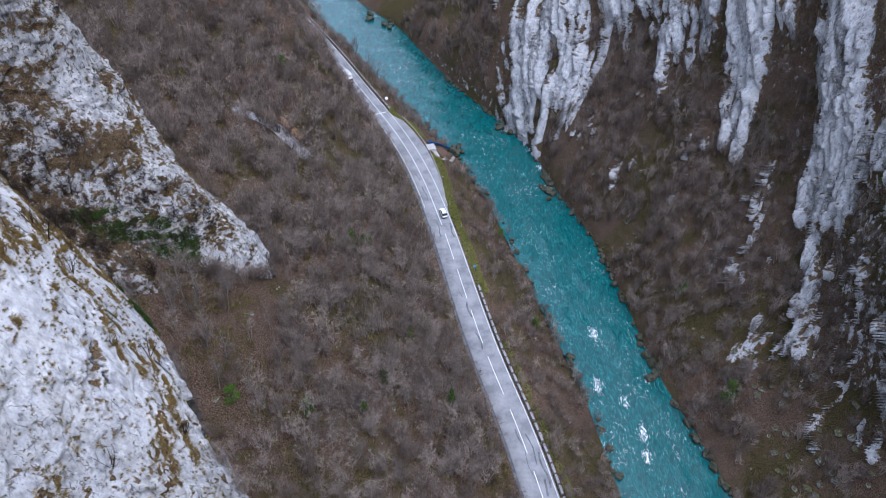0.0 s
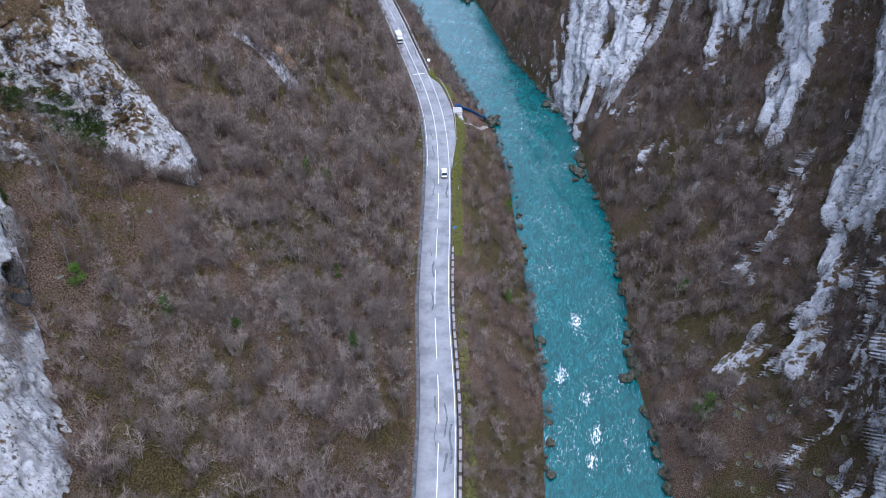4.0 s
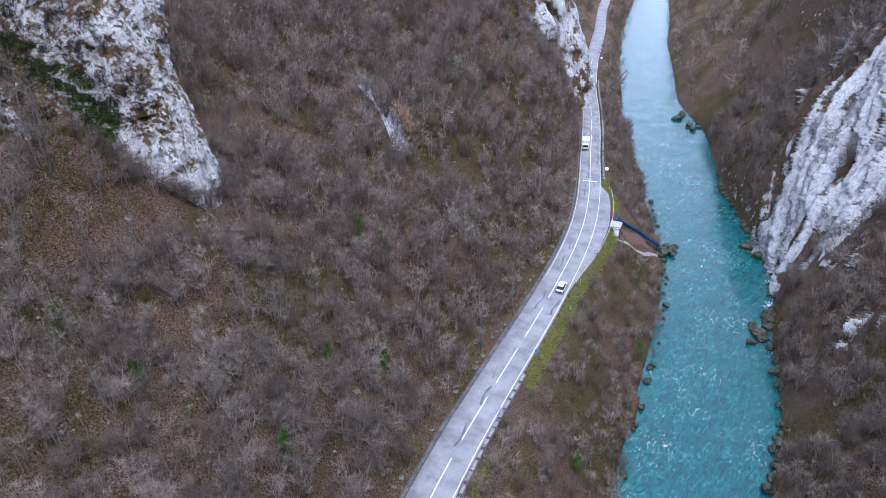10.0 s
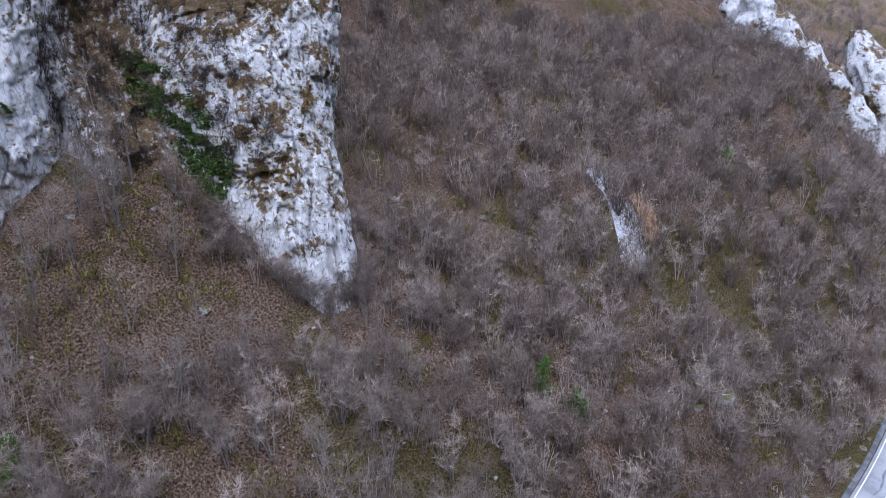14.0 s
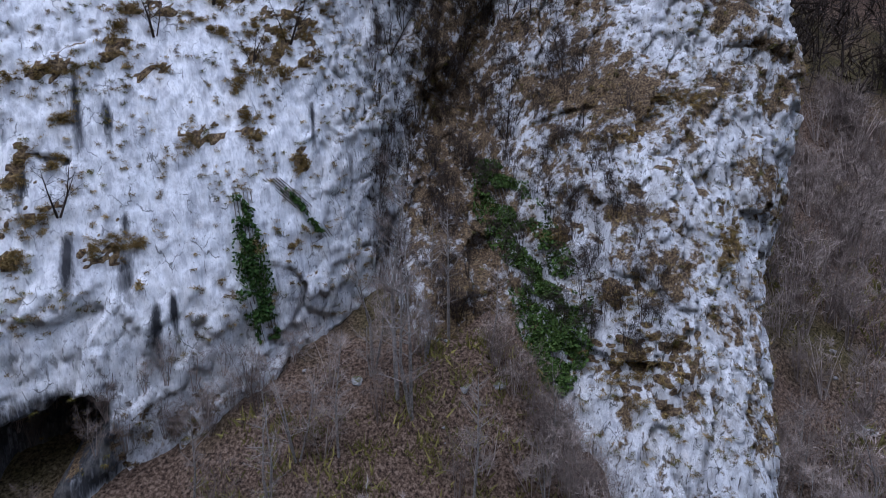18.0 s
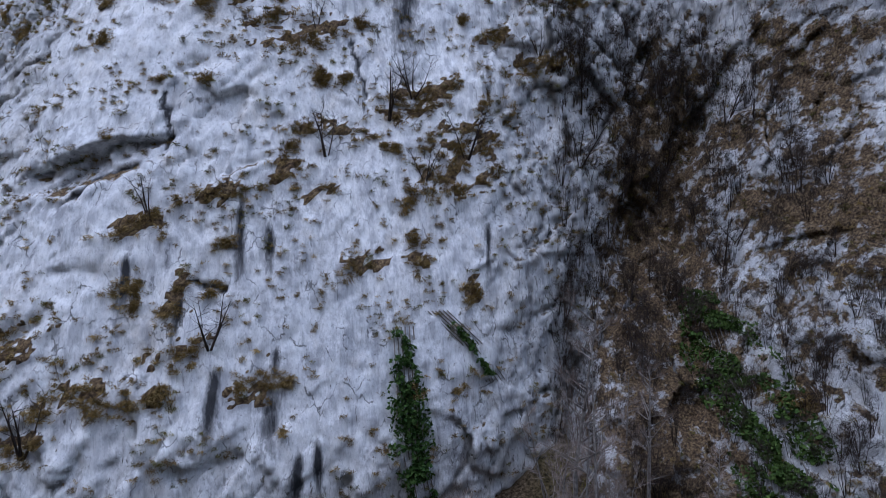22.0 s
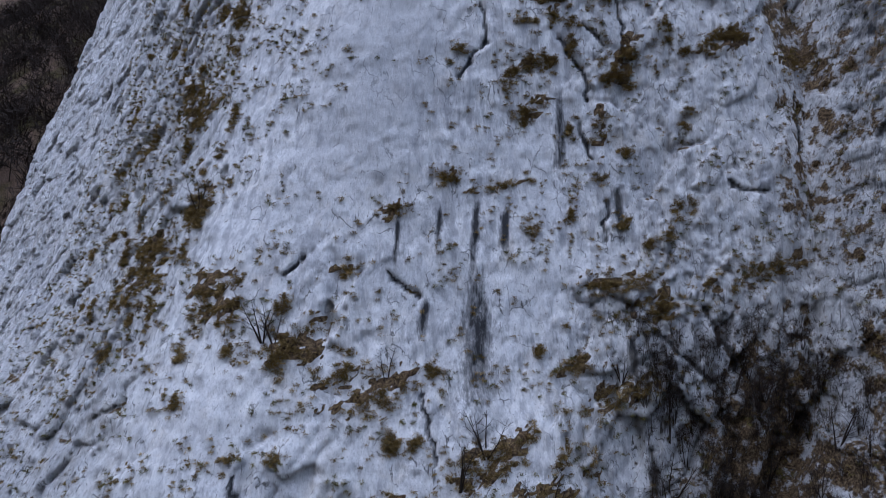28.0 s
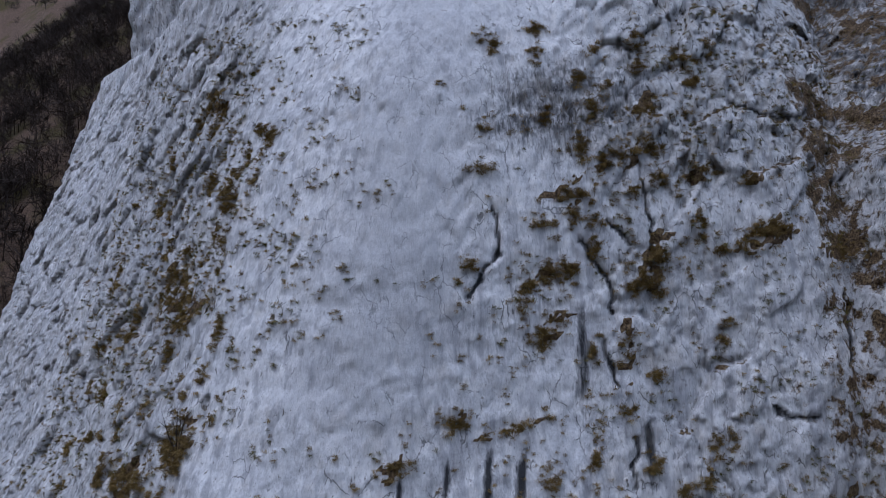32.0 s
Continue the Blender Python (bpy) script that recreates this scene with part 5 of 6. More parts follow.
def make_evergreen(p, h, w, seed, label):
    rng = np.random.default_rng(seed)
    ob = new("evergreen_shrub")
    ob.matrix_world = Matrix.Translation(Vector(p))
    wood = Soup()
    wood.limb((0, 0, -0.4), (0.1, 0, h * 0.8), 0.09, 0.03, 5)
    cs, rs = [], []
    for k in range(9):
        t = k / 8
        a = rng.uniform(0, 6.28)
        o = w * 0.45 * (1 - 0.6 * t)
        c = (math.cos(a) * o, math.sin(a) * o, h * (0.25 + 0.7 * t))
        wood.limb((0.05, 0, h * (0.15 + 0.6 * t)), c, 0.04, 0.012, 3)
        cs.append(c)
        rs.append((w * 0.42 * (1.1 - 0.5 * t), w * 0.42 * (1.1 - 0.5 * t), h * 0.16))
    part("trunk", wood.mesh("trunk", BARK), None, ob)
    part("foliage", leaf_cloud(cs, rs, seed, 70, 0.17, LEAF, "foliage"), None, ob)
    return tagged(ob, label, "shrub", "evergreen shrubs")


EVERGREENS = [(-10.0, 73.2, 2.6, 2.4), (-20.2, 108.6, 3.6, 1.8), (-17.7, 111.6, 2.8, 2.2), (2.1, 72.8, 4.2, 1.4), (64.5, 87.6, 4.2, 3.4), (66.5, 89.5, 3.2, 2.6), (-21.0, 60.0, 3.4, 1.5),
    (-31.0, 57.0, 3.0, 1.8), (61.5, 118.0, 3.0, 1.6), (-4.0, 97.0, 2.6, 1.2), (-13.0, 64.0, 2.6, 1.3), (17.5, 150.0, 3.0, 1.6), (-45.0, 166.0, 4.0, 2.4), (-6.5, 88.0, 2.4, 1.0), (88.5, 108.0, 3.0, 2.0), (24.0, 111.0, 3.0, 1.5)]
for i, (x, y, h, w) in enumerate(EVERGREENS):
    z = float(ground_full(np.array([x]), np.array([y]))[0])
    make_evergreen((x, y, z), h + 1.0, w, 600 + i, "bright green evergreen shrub among leafless brushwood")


def make_ivy(spine, wide, seed, count, label):
    """Ivy hanging on the face along a spine of (along, height)."""
    rng = np.random.default_rng(seed)
    t = rng.uniform(0, 1, count) ** 0.9
    u = np.interp(t, np.linspace(0, 1, len(spine)), [q[0] for q in spine])
    v = np.interp(t, np.linspace(0, 1, len(spine)), [q[1] for q in spine])
    w = np.interp(t, np.linspace(0, 1, len(wide)), wide)
    u = u + np.clip(rng.normal(0, 0.5, count), -1, 1) * w
    clump = fbm(np.stack([u / 0.8, v / 0.8, 0 * u], 1), 2, seed) > -0.25
    u, v = u[clump], v[clump]
    bulge = np.abs(fbm(np.stack([u / 1.4, v / 1.4, 0 * u], 1), 2, seed + 3))
    p = cliff_point(u, v, 0) + np.array(FACE)[None] * (0.12 + (0.2 + 0.35 * np.max(wide) * bulge) * rng.uniform(0, 1, len(u)))[:, None]
    k = len(p)
    a, b = rng.normal(0, 1, (k, 3)), rng.normal(0, 1, (k, 3))
    a = a / np.linalg.norm(a, axis=1)[:, None] * rng.uniform(0.09, 0.2, k)[:, None]
    b = np.cross(a, b)
    b = b / np.linalg.norm(b, axis=1)[:, None] * 0.09
    v4 = np.stack([p - a, p + b, p + a, p - b], 1).reshape(-1, 3)
    ob = new("ivy")
    part("foliage", mesh_from("foliage", v4, np.arange(k * 4).reshape(k, 4), IVY, False), None, ob)
    wood = Soup()
    for j in range(6):
        off = (j - 2.5) * 0.22
        pts = [cliff_point(a0 + off, h0, 0.08)[0] for a0, h0 in spine]
        for p0, p1 in zip(pts[:-1], pts[1:]):
            wood.limb(p0, p1, 0.05, 0.035, 4)
    part("stem", wood.mesh("stem", BARK), None, ob)
    return tagged(ob, label, "ivy")


make_ivy([(67.6, 56.2), (68.0, 52.5), (68.4, 49.0), (69.0, 46.0)], [0.5, 1.0, 1.2, 0.6], 71, 2600, "dark green ivy climbing the pale wall above the gully")
make_ivy([(69.5, 57.0), (71.5, 55.0), (73.0, 52.5)], [0.25, 0.35, 0.25], 73, 420, "thin green ivy strands trailing across pale rock")
make_ivy([(87.2, 57.6), (87.4, 53.5), (88.6, 49.5), (88.4, 45.5), (87.6, 42.5)], [1.2, 2.1, 2.0, 1.7, 1.0], 72, 14000, "dense green ivy covering the flank of the rock spur")


# loose stones on the slopes
def stone_base(seed):
    bm = bmesh.new()
    bmesh.ops.create_icosphere(bm, subdivisions=1, radius=0.5)
    r = np.random.default_rng(seed)
    for v in bm.verts:
        v.co *= r.uniform(0.6, 1.15)
        v.co.z *= 0.7
    verts = np.array([v.co[:] for v in bm.verts])
    faces = np.array([[v.index for v in f.verts] for f in bm.faces], dtype=np.int32)
    bm.free()
    return verts, faces


PALE_STONE = plain("pale_stone", (0.21, 0.20, 0.19), 0.9, 0, 0.45, 5)
stones = np.concatenate([scatter(51, 5200, -80, 30, 20, 240, on_west), scatter(52, 3000, 20, 130, 50, 260, on_east)])
stones = stones[(fbm(np.stack([stones[:, 0], stones[:, 1], 0 * stones[:, 0]], 1) / 7.0, 3, 93) > 0.18)]
stones = stones[west_clear(stones[:, 0], stones[:, 1], stones[:, 2]) | (stones[:, 0] > 20)]
sizes = 0.18 + 0.6 * np.random.default_rng(53).uniform(0, 1, len(stones)) ** 3
spread_copies("slope_stones", [stone_base(900 + k) for k in range(5)], stones, sizes, np.random.default_rng(54).uniform(0, 6.28, len(stones)), PALE_STONE, "pale limestone stones scattered over the wooded slopes", "stones", 55)


# ---- things along the road ----
CONCRETE = plain("concrete", (0.42, 0.41, 0.39), 0.85, 0, 0.25, 3)
STONE = plain("parapet_stone", (0.27, 0.265, 0.26), 0.9, 0, 0.35, 5)
WETSTONE = plain("gutter_concrete", (0.085, 0.088, 0.095), 0.6, 0, 0.45, 0.8)
BLUE = plain("blue_plastic", (0.012, 0.13, 0.42), 0.4, 0, 0.3, 2)
SIGNBLUE = plain("sign_blue", (0.02, 0.32, 0.70), 0.4, 0, 0.05, 5)
WHITE = plain("white_paint", (0.78, 0.78, 0.78), 0.35, 0, 0.06, 2)
GLASS = plain("dark_glass", (0.02, 0.024, 0.03), 0.08, 0, 0.2, 2)
RUBBER = plain("rubber", (0.02, 0.02, 0.02), 0.85, 0, 0.2, 10)
METAL = plain("grey_metal", (0.35, 0.36, 0.37), 0.45, 0.8, 0.15, 6)
RED = plain("lamp_red", (0.35, 0.02, 0.02), 0.3, 0, 0.1, 4)
DARKPLASTIC = plain("dark_plastic", (0.03, 0.03, 0.032), 0.6, 0, 0.2, 6)
EARTH = plain("bare_earth", (0.13, 0.075, 0.052), 1.0, 0, 0.5, 2.5)
GRAVEL = plain("path_gravel", (0.33, 0.29, 0.26), 0.95, 0, 0.35, 4)


def box(bm, centre, size, bevel=0.0):
    m = bmesh.ops.create_cube(bm, size=1.0, matrix=Matrix.LocRotScale(Vector(centre), None, Vector(size)))
    if bevel:
        es = list({e for v in m["verts"] for e in v.link_edges})
        bmesh.ops.bevel(bm, geom=es, offset=bevel, segments=2, affect="EDGES", profile=0.5)
    return bm


def rod(bm, a, b, r0, r1, sides=12):
    a, b = Vector(a), Vector(b)
    d = b - a
    m = Matrix.Translation((a + b) / 2) @ d.to_track_quat("Z", "Y").to_matrix().to_4x4()
    bmesh.ops.create_cone(bm, cap_ends=True, segments=sides, radius1=r0, radius2=r1, depth=d.length, matrix=m)
    return bm


def at_road(y, off=0.0, z=0.03):
    """A pose on the road at station y, x across, y along."""
    y0, y1 = y - 1.5, y + 1.5
    x0, x1 = float(road_x(y0)), float(road_x(y1))
    ang = math.atan2(y1 - y0, x1 - x0) - math.pi / 2
    n = Vector((math.cos(ang), math.sin(ang), 0))
    return Matrix.Translation(Vector((float(road_x(y)), y, z)) + n * off) @ Matrix.Rotation(ang, 4, "Z")


def strip(name, ya, yb, off, width, z, parent, mat, step=1.5):
    """A painted or paved band that follows the road; off and width may vary along it."""
    ys = np.linspace(ya, yb, max(2, int((yb - ya) / step) + 1))
    xr = road_x(ys)
    tx = road_x(ys + 0.5) - road_x(ys - 0.5)
    ln = np.hypot(tx, 1)
    nx, ny = 1 / ln, -tx / ln
    o = off(ys) if callable(off) else np.full(len(ys), off)
    V = []
    for k in (-0.5, 0.5):
        V.append(np.stack([xr + nx * (o + k * width), ys + ny * (o + k * width), np.full(len(ys), z)], 1))
    V = np.stack(V, 1).reshape(-1, 3)
    top = mesh_from(name, V, grid_faces(len(ys), 2), mat, False)
    return part(name, top, mat, parent) if parent else new(name, top)


road = bpy.data.objects["road"]
y = 42.0
while y < 330:
    solid = 128 < y < 215
    L = 14.25 if solid else 10.4
    strip("lane_marking", y, y + L, 0.0, 0.17, 0.066, road, PAINT)
    y += 14.25
for i in range(10):
    strip("edge_marking", 30 + i * 30, 60 + i * 30, lambda q: np.full(len(q), 2.95), 0.14, 0.066, road, PAINT)
    if i > 3:
        strip("edge_marking", 30 + i * 30, 60 + i * 30, lambda q: np.full(len(q), -2.95), 0.12, 0.066, road, PAINT)
for k in range(3):
    strip("stop_marking", 201.4 + k * 0.01, 201.9 + k * 0.01, -1.4 + 1.4 * k, 1.3, 0.067 + 0.001 * k, road, PAINT, 0.3)
tagged(strip("gutter", 10, 330, -3.95, 0.85, -0.02, None, WETSTONE), "dark wet concrete drainage gutter beside the road", "gutter", kind="structure")
TAR = plain("tar_repair", (0.13, 0.135, 0.145), 0.7, 0, 0.3, 0.6)
rngr = np.random.default_rng(77)
for k in range(26):
    ya = rngr.uniform(45, 240)
    o = rngr.choice([-2.2, -1.2, -0.5, 1.3, 2.2])
    strip("tar_repair", ya, ya + rngr.uniform(2.5, 9), lambda q, o=o: o + 0.25 * np.sin(q * 0.9), rngr.uniform(0.10, 0.5), 0.0625 + 0.0001 * k, road, TAR)

# stone parapet: separate blocks with gaps
parapet = tagged(new("stone_parapet"), "low pale stone parapet of separate blocks above the river", "parapet")
block_bm = [box(bmesh.new(), (0, 0, 0.2), (0.55, 1.75 + 0.1 * k, 1.0), 0.05) for k in range(3)]
blocks = []
for bm in block_bm:
    for v in bm.verts:
        v.co += Vector(noise.noise_vector(v.co * 2.1)) * 0.05
    me = bpy.data.meshes.new("stone_block")
    bm.to_mesh(me)
    bm.free()
    me.materials.append(STONE)
    blocks.append(me)
k = 0
for lo, hi in ((34, 117), (203, 300)):
    y = float(lo)
    while y < hi:
        ob = part("stone_block", blocks[k % 3], None, parapet)
        ob.matrix_basis = at_road(y, 3.85, 0.0) @ Matrix.Rotation(rngr.normal(0, 0.02), 4, "Z")
        y += 2.15 + rngr.uniform(0, 0.35)
        k += 1

# kerb along the lay-by
kerb = tagged(new("layby_kerb"), "pale concrete kerb along the lay-by edge", "kerb")
for q in np.arange(150, 199, 1.0):
    bm = box(bmesh.new(), (0, 0, 0.02), (0.18, 0.96, 0.22), 0.02)
    ob = part("kerb_stone", bm, CONCRETE, kerb)
    ob.matrix_basis = at_road(q, 3.5 + float(layby(q)), 0.0)


def make_car(m):
    car = new("car")
    bm = bmesh.new()
    # lower body as lofted sections along the car
    secs = [(-2.1, 0.60, 0.38, 0.72), (-1.95, 0.78, 0.28, 0.86), (-1.2, 0.84, 0.24, 0.92), (0.2, 0.86, 0.24, 0.93), (1.2, 0.84, 0.25, 0.86), (1.85, 0.76, 0.30, 0.74), (2.08, 0.58, 0.38, 0.62)]
    rings = []
    for y, w, lo, hi in secs:
        rings.append([bm.verts.new(c) for c in ((-w * 0.92, y, lo), (w * 0.92, y, lo), (w, y, (lo + hi) / 2), (w * 0.93, y, hi), (-w * 0.93, y, hi), (-w, y, (lo + hi) / 2))])
    for a, b in zip(rings[:-1], rings[1:]):
        for i in range(6):
            bm.faces.new((a[i], a[(i + 1) % 6], b[(i + 1) % 6], b[i]))
    bm.faces.new(rings[0][::-1])
    bm.faces.new(rings[-1])
    bmesh.ops.recalc_face_normals(bm, faces=bm.faces)
    body = part("body", bm, WHITE, car)
    bm = bmesh.new()
    lower = [bm.verts.new(c) for c in ((-0.78, -1.75, 0.88), (0.78, -1.75, 0.88), (0.78, 1.05, 0.88), (-0.78, 1.05, 0.88))]
    upper = [bm.verts.new(c) for c in ((-0.60, -1.35, 1.40), (0.60, -1.35, 1.40), (0.60, 0.25, 1.42), (-0.60, 0.25, 1.42))]
    for i in range(4):
        bm.faces.new((lower[i], lower[(i + 1) % 4], upper[(i + 1) % 4], upper[i]))
    bm.faces.new(upper)
    bmesh.ops.recalc_face_normals(bm, faces=bm.faces)
    part("windows", bm, GLASS, car, "dark tinted glass windows")
    part("roof", box(bmesh.new(), (0, -0.55, 1.43), (1.22, 1.62, 0.06), 0.02), WHITE, car)
    for sx in (-1, 1):
        for yy in (-1.3, 1.3):
            wheel = part("wheel", rod(bmesh.new(), (sx * 0.72, yy, 0.31), (sx * 0.88, yy, 0.31), 0.31, 0.31, 20), RUBBER, car)
            part("rim", rod(bmesh.new(), (sx * 0.87, yy, 0.31), (sx * 0.895, yy, 0.31), 0.19, 0.17, 14), METAL, wheel)
        part("headlight", box(bmesh.new(), (sx * 0.55, 2.0, 0.60), (0.28, 0.14, 0.13), 0.03), METAL, car)
        part("tail_light", box(bmesh.new(), (sx * 0.60, -2.04, 0.68), (0.22, 0.08, 0.16), 0.02), RED, car)
        part("mirror", box(bmesh.new(), (sx * 0.93, 0.62, 0.95), (0.18, 0.10, 0.12), 0.03), WHITE, car)
    part("bumper", box(bmesh.new(), (0, 2.08, 0.40), (1.2, 0.10, 0.18), 0.03), DARKPLASTIC, car)
    part("bumper", box(bmesh.new(), (0, -2.10, 0.42), (1.2, 0.10, 0.18), 0.03), DARKPLASTIC, car)
    car.matrix_world = m
    return tagged(car, "white compact car driving on the pale road", "car")


def make_truck(m):
    van = new("box_truck")
    part("cab", box(bmesh.new(), (0, 2.35, 1.25), (1.95, 1.6, 1.75), 0.22), WHITE, van)
    part("windscreen", box(bmesh.new(), (0, 3.12, 1.62), (1.65, 0.12, 0.70), 0.05), GLASS, van, "dark windscreen glass")
    part("cargo_box", box(bmesh.new(), (0, -0.75, 1.72), (2.15, 4.4, 2.3), 0.06), WHITE, van)
    part("chassis", box(bmesh.new(), (0, 0.2, 0.5), (1.0, 5.6, 0.24), 0.04), DARKPLASTIC, van)
    part("bumper", box(bmesh.new(), (0, 3.18, 0.55), (1.9, 0.14, 0.28), 0.04), DARKPLASTIC, van)
    for sx in (-1, 1):
        for yy in (2.2, -1.9):
            wheel = part("wheel", rod(bmesh.new(), (sx * 0.70, yy, 0.40), (sx * 0.98, yy, 0.40), 0.40, 0.40, 20), RUBBER, van)
            part("rim", rod(bmesh.new(), (sx * 0.97, yy, 0.40), (sx * 1.0, yy, 0.40), 0.24, 0.22, 14), METAL, wheel)
        part("mirror", box(bmesh.new(), (sx * 1.12, 2.9, 1.6), (0.14, 0.10, 0.36), 0.03), DARKPLASTIC, van)
        part("side_window", box(bmesh.new(), (sx * 0.965, 2.5, 1.65), (0.06, 0.9, 0.55), 0.02), GLASS, van)
    van.matrix_world = m
    return tagged(van, "white box truck driving on the road below the crag", "truck")


make_car(at_road(146.0, 1.55, 0.06))
make_truck(at_road(226.0, -1.75, 0.06) @ Matrix.Rotation(math.pi, 4, "Z"))


def make_round_sign(m, face, rim, label, post=2.1):
    s = new("road_sign")
    part("post", rod(bmesh.new(), (0, 0, -0.4), (0, 0, post), 0.035, 0.035, 10), METAL, s)
    part("face", rod(bmesh.new(), (0, -0.045, post - 0.05), (0, -0.075, post - 0.05), 0.42, 0.42, 28), face, s)
    part("rim", rod(bmesh.new(), (0, -0.02, post - 0.05), (0, -0.05, post - 0.05), 0.46, 0.46, 28), rim, s)
    if face is SIGNBLUE:
        part("arrow", box(bmesh.new(), (0.02, -0.08, post - 0.05), (0.10, 0.012, 0.46)), WHITE, s, "white symbol bar")
    s.matrix_world = m
    return tagged(s, label, "road sign")


def make_mirror_post(m, label):
    """A white round board leaning back on a post."""
    s = new("traffic_mirror")
    part("post", rod(bmesh.new(), (0, 0, -0.4), (0, 0, 2.3), 0.045, 0.04, 10), METAL, s)
    part("board", rod(bmesh.new(), (0, -0.05, 2.05), (0, -0.12, 2.12), 0.55, 0.50, 24), WHITE, s)
    part("frame", rod(bmesh.new(), (0, -0.02, 2.02), (0, -0.06, 2.06), 0.60, 0.58, 24), METAL, s)
    s.matrix_world = m
    return tagged(s, label, "traffic mirror", "round boards by the road")


make_round_sign(at_road(122.0, 4.2, 0), SIGNBLUE, WHITE, "blue round road sign on a metal post at the verge")
make_mirror_post(at_road(206.5, 4.6, 0), "white round board on a post beside the lay-by")
make_mirror_post(at_road(331.0, 4.4, 0), "white round board on a post at the far bend")


def make_triangle_sign(m):
    s = new("warning_sign")
    part("post", rod(bmesh.new(), (0, 0, -0.4), (0, 0, 1.9), 0.035, 0.035, 10), METAL, s)
    part("rim", rod(bmesh.new(), (0, -0.03, 1.8), (0, -0.055, 1.8), 0.55, 0.55, 3), RED, s, "red triangular border")
    part("face", rod(bmesh.new(), (0, -0.055, 1.8), (0, -0.07, 1.8), 0.40, 0.40, 3), WHITE, s)
    s.matrix_world = m
    return tagged(s, "white triangular warning sign with red border by the lay-by", "road sign")


make_triangle_sign(at_road(160.8, 5.5, 0))
for y in (140.0, 150.0):
    s = new("marker_post")
    part("post", box(bmesh.new(), (0, 0, 0.3), (0.12, 0.12, 1.1), 0.03), WHITE, s)
    part("reflector", box(bmesh.new(), (0, -0.065, 0.68), (0.07, 0.02, 0.16)), RED, s)
    s.matrix_world = at_road(y, 5.2 if y < 145 else 4.6, 0)
    tagged(s, "white roadside marker post in the grass verge", "marker post", "roadside marker posts")


# ---- the chute, landing, steps and path down to the river ----
def bed(x, y):
    return float(ground_full(np.array([x]), np.array([y]))[0])


pad = tagged(new("landing"), "pale concrete landing at the lay-by edge", "landing")
part("slab", box(bmesh.new(), (0, 0, -0.02), (2.8, 3.4, 0.3), 0.04), CONCRETE, pad)
pad.matrix_world = Matrix.Translation((-4.6, 181.2, 0.02)) @ Matrix.Rotation(radians(18), 4, "Z")
stairs = tagged(new("steps"), "worn concrete steps going down from the landing", "steps")
for i in range(9):
    t = i / 8
    x, y = -3.6 + 1.3 * t, 179.4 - 3.2 * t
    ob = part("step", box(bmesh.new(), (0, 0, 0), (1.5, 0.36, 0.22), 0.02), CONCRETE, stairs)
    ob.matrix_basis = Matrix.Translation((x, y, max(-0.1 - 0.24 * i, bed(x, y) + 0.06))) @ Matrix.Rotation(radians(22), 4, "Z")

chute = tagged(new("water_chute"), "long blue plastic chute running down to the river", "chute")
top, foot = Vector((-5.2, 183.2, 1.0)), Vector((1.6, 197.6, -10.9))
bm = bmesh.new()
runs = np.linspace(0, 1, 27)
rise = np.array([max(top.lerp(foot, t).z, bed(*top.lerp(foot, t).xy) + 0.75) for t in runs])
for _ in range(6):
    rise[1:-1] = np.maximum(rise[1:-1], (rise[:-2] + rise[2:]) / 2)
lift = rise - np.array([top.lerp(foot, t).z for t in runs])
n, rings = 26, []
axis = (foot - top).normalized()
u = axis.cross(Vector((0, 0, 1))).normalized()
w = u.cross(axis)
for i in range(n + 1):
    t = i / n
    c = top.lerp(foot, t) + Vector((0, 0, float(np.interp(t, runs, lift))))
    ring = []
    for r in (0.62, 0.54):
        for j in range(11):
            a = math.pi + math.pi * j / 10
            ring.append(bm.verts.new(c + u * math.cos(a) * r + w * math.sin(a) * r))
    rings.append(ring)
for a, b in zip(rings[:-1], rings[1:]):
    for j in range(10):
        bm.faces.new((a[j], a[j + 1], b[j + 1], b[j]))
        bm.faces.new((a[11 + j + 1], a[11 + j], b[11 + j], b[11 + j + 1]))
    bm.faces.new((a[0], b[0], b[11], a[11]))
    bm.faces.new((a[21], b[21], b[10], a[10]))
part("trough", bm, BLUE, chute)
for i in range(1, 6):
    t = i / 6
    c = top.lerp(foot, t) + Vector((0, 0, float(np.interp(t, runs, lift)) - 0.55))
    g = bed(c.x, c.y)
    part("support", rod(bmesh.new(), (c.x, c.y, min(g, c.z) - 0.4), (c.x, c.y, c.z + 0.06), 0.07, 0.07, 8), METAL, chute)
for side in (-1, 1):
    a, b = top + u * 0.6 * side, foot + u * 0.6 * side
    bm = bmesh.new()
    for i in range(12):
        p, q = i / 12, (i + 1) / 12
        rod(bm, a.lerp(b, p) + Vector((0, 0, float(np.interp(p, runs, lift)) + 0.02)), a.lerp(b, q) + Vector((0, 0, float(np.interp(q, runs, lift)) + 0.02)), 0.05, 0.05, 6)
    part("rim", bm, BLUE, chute)


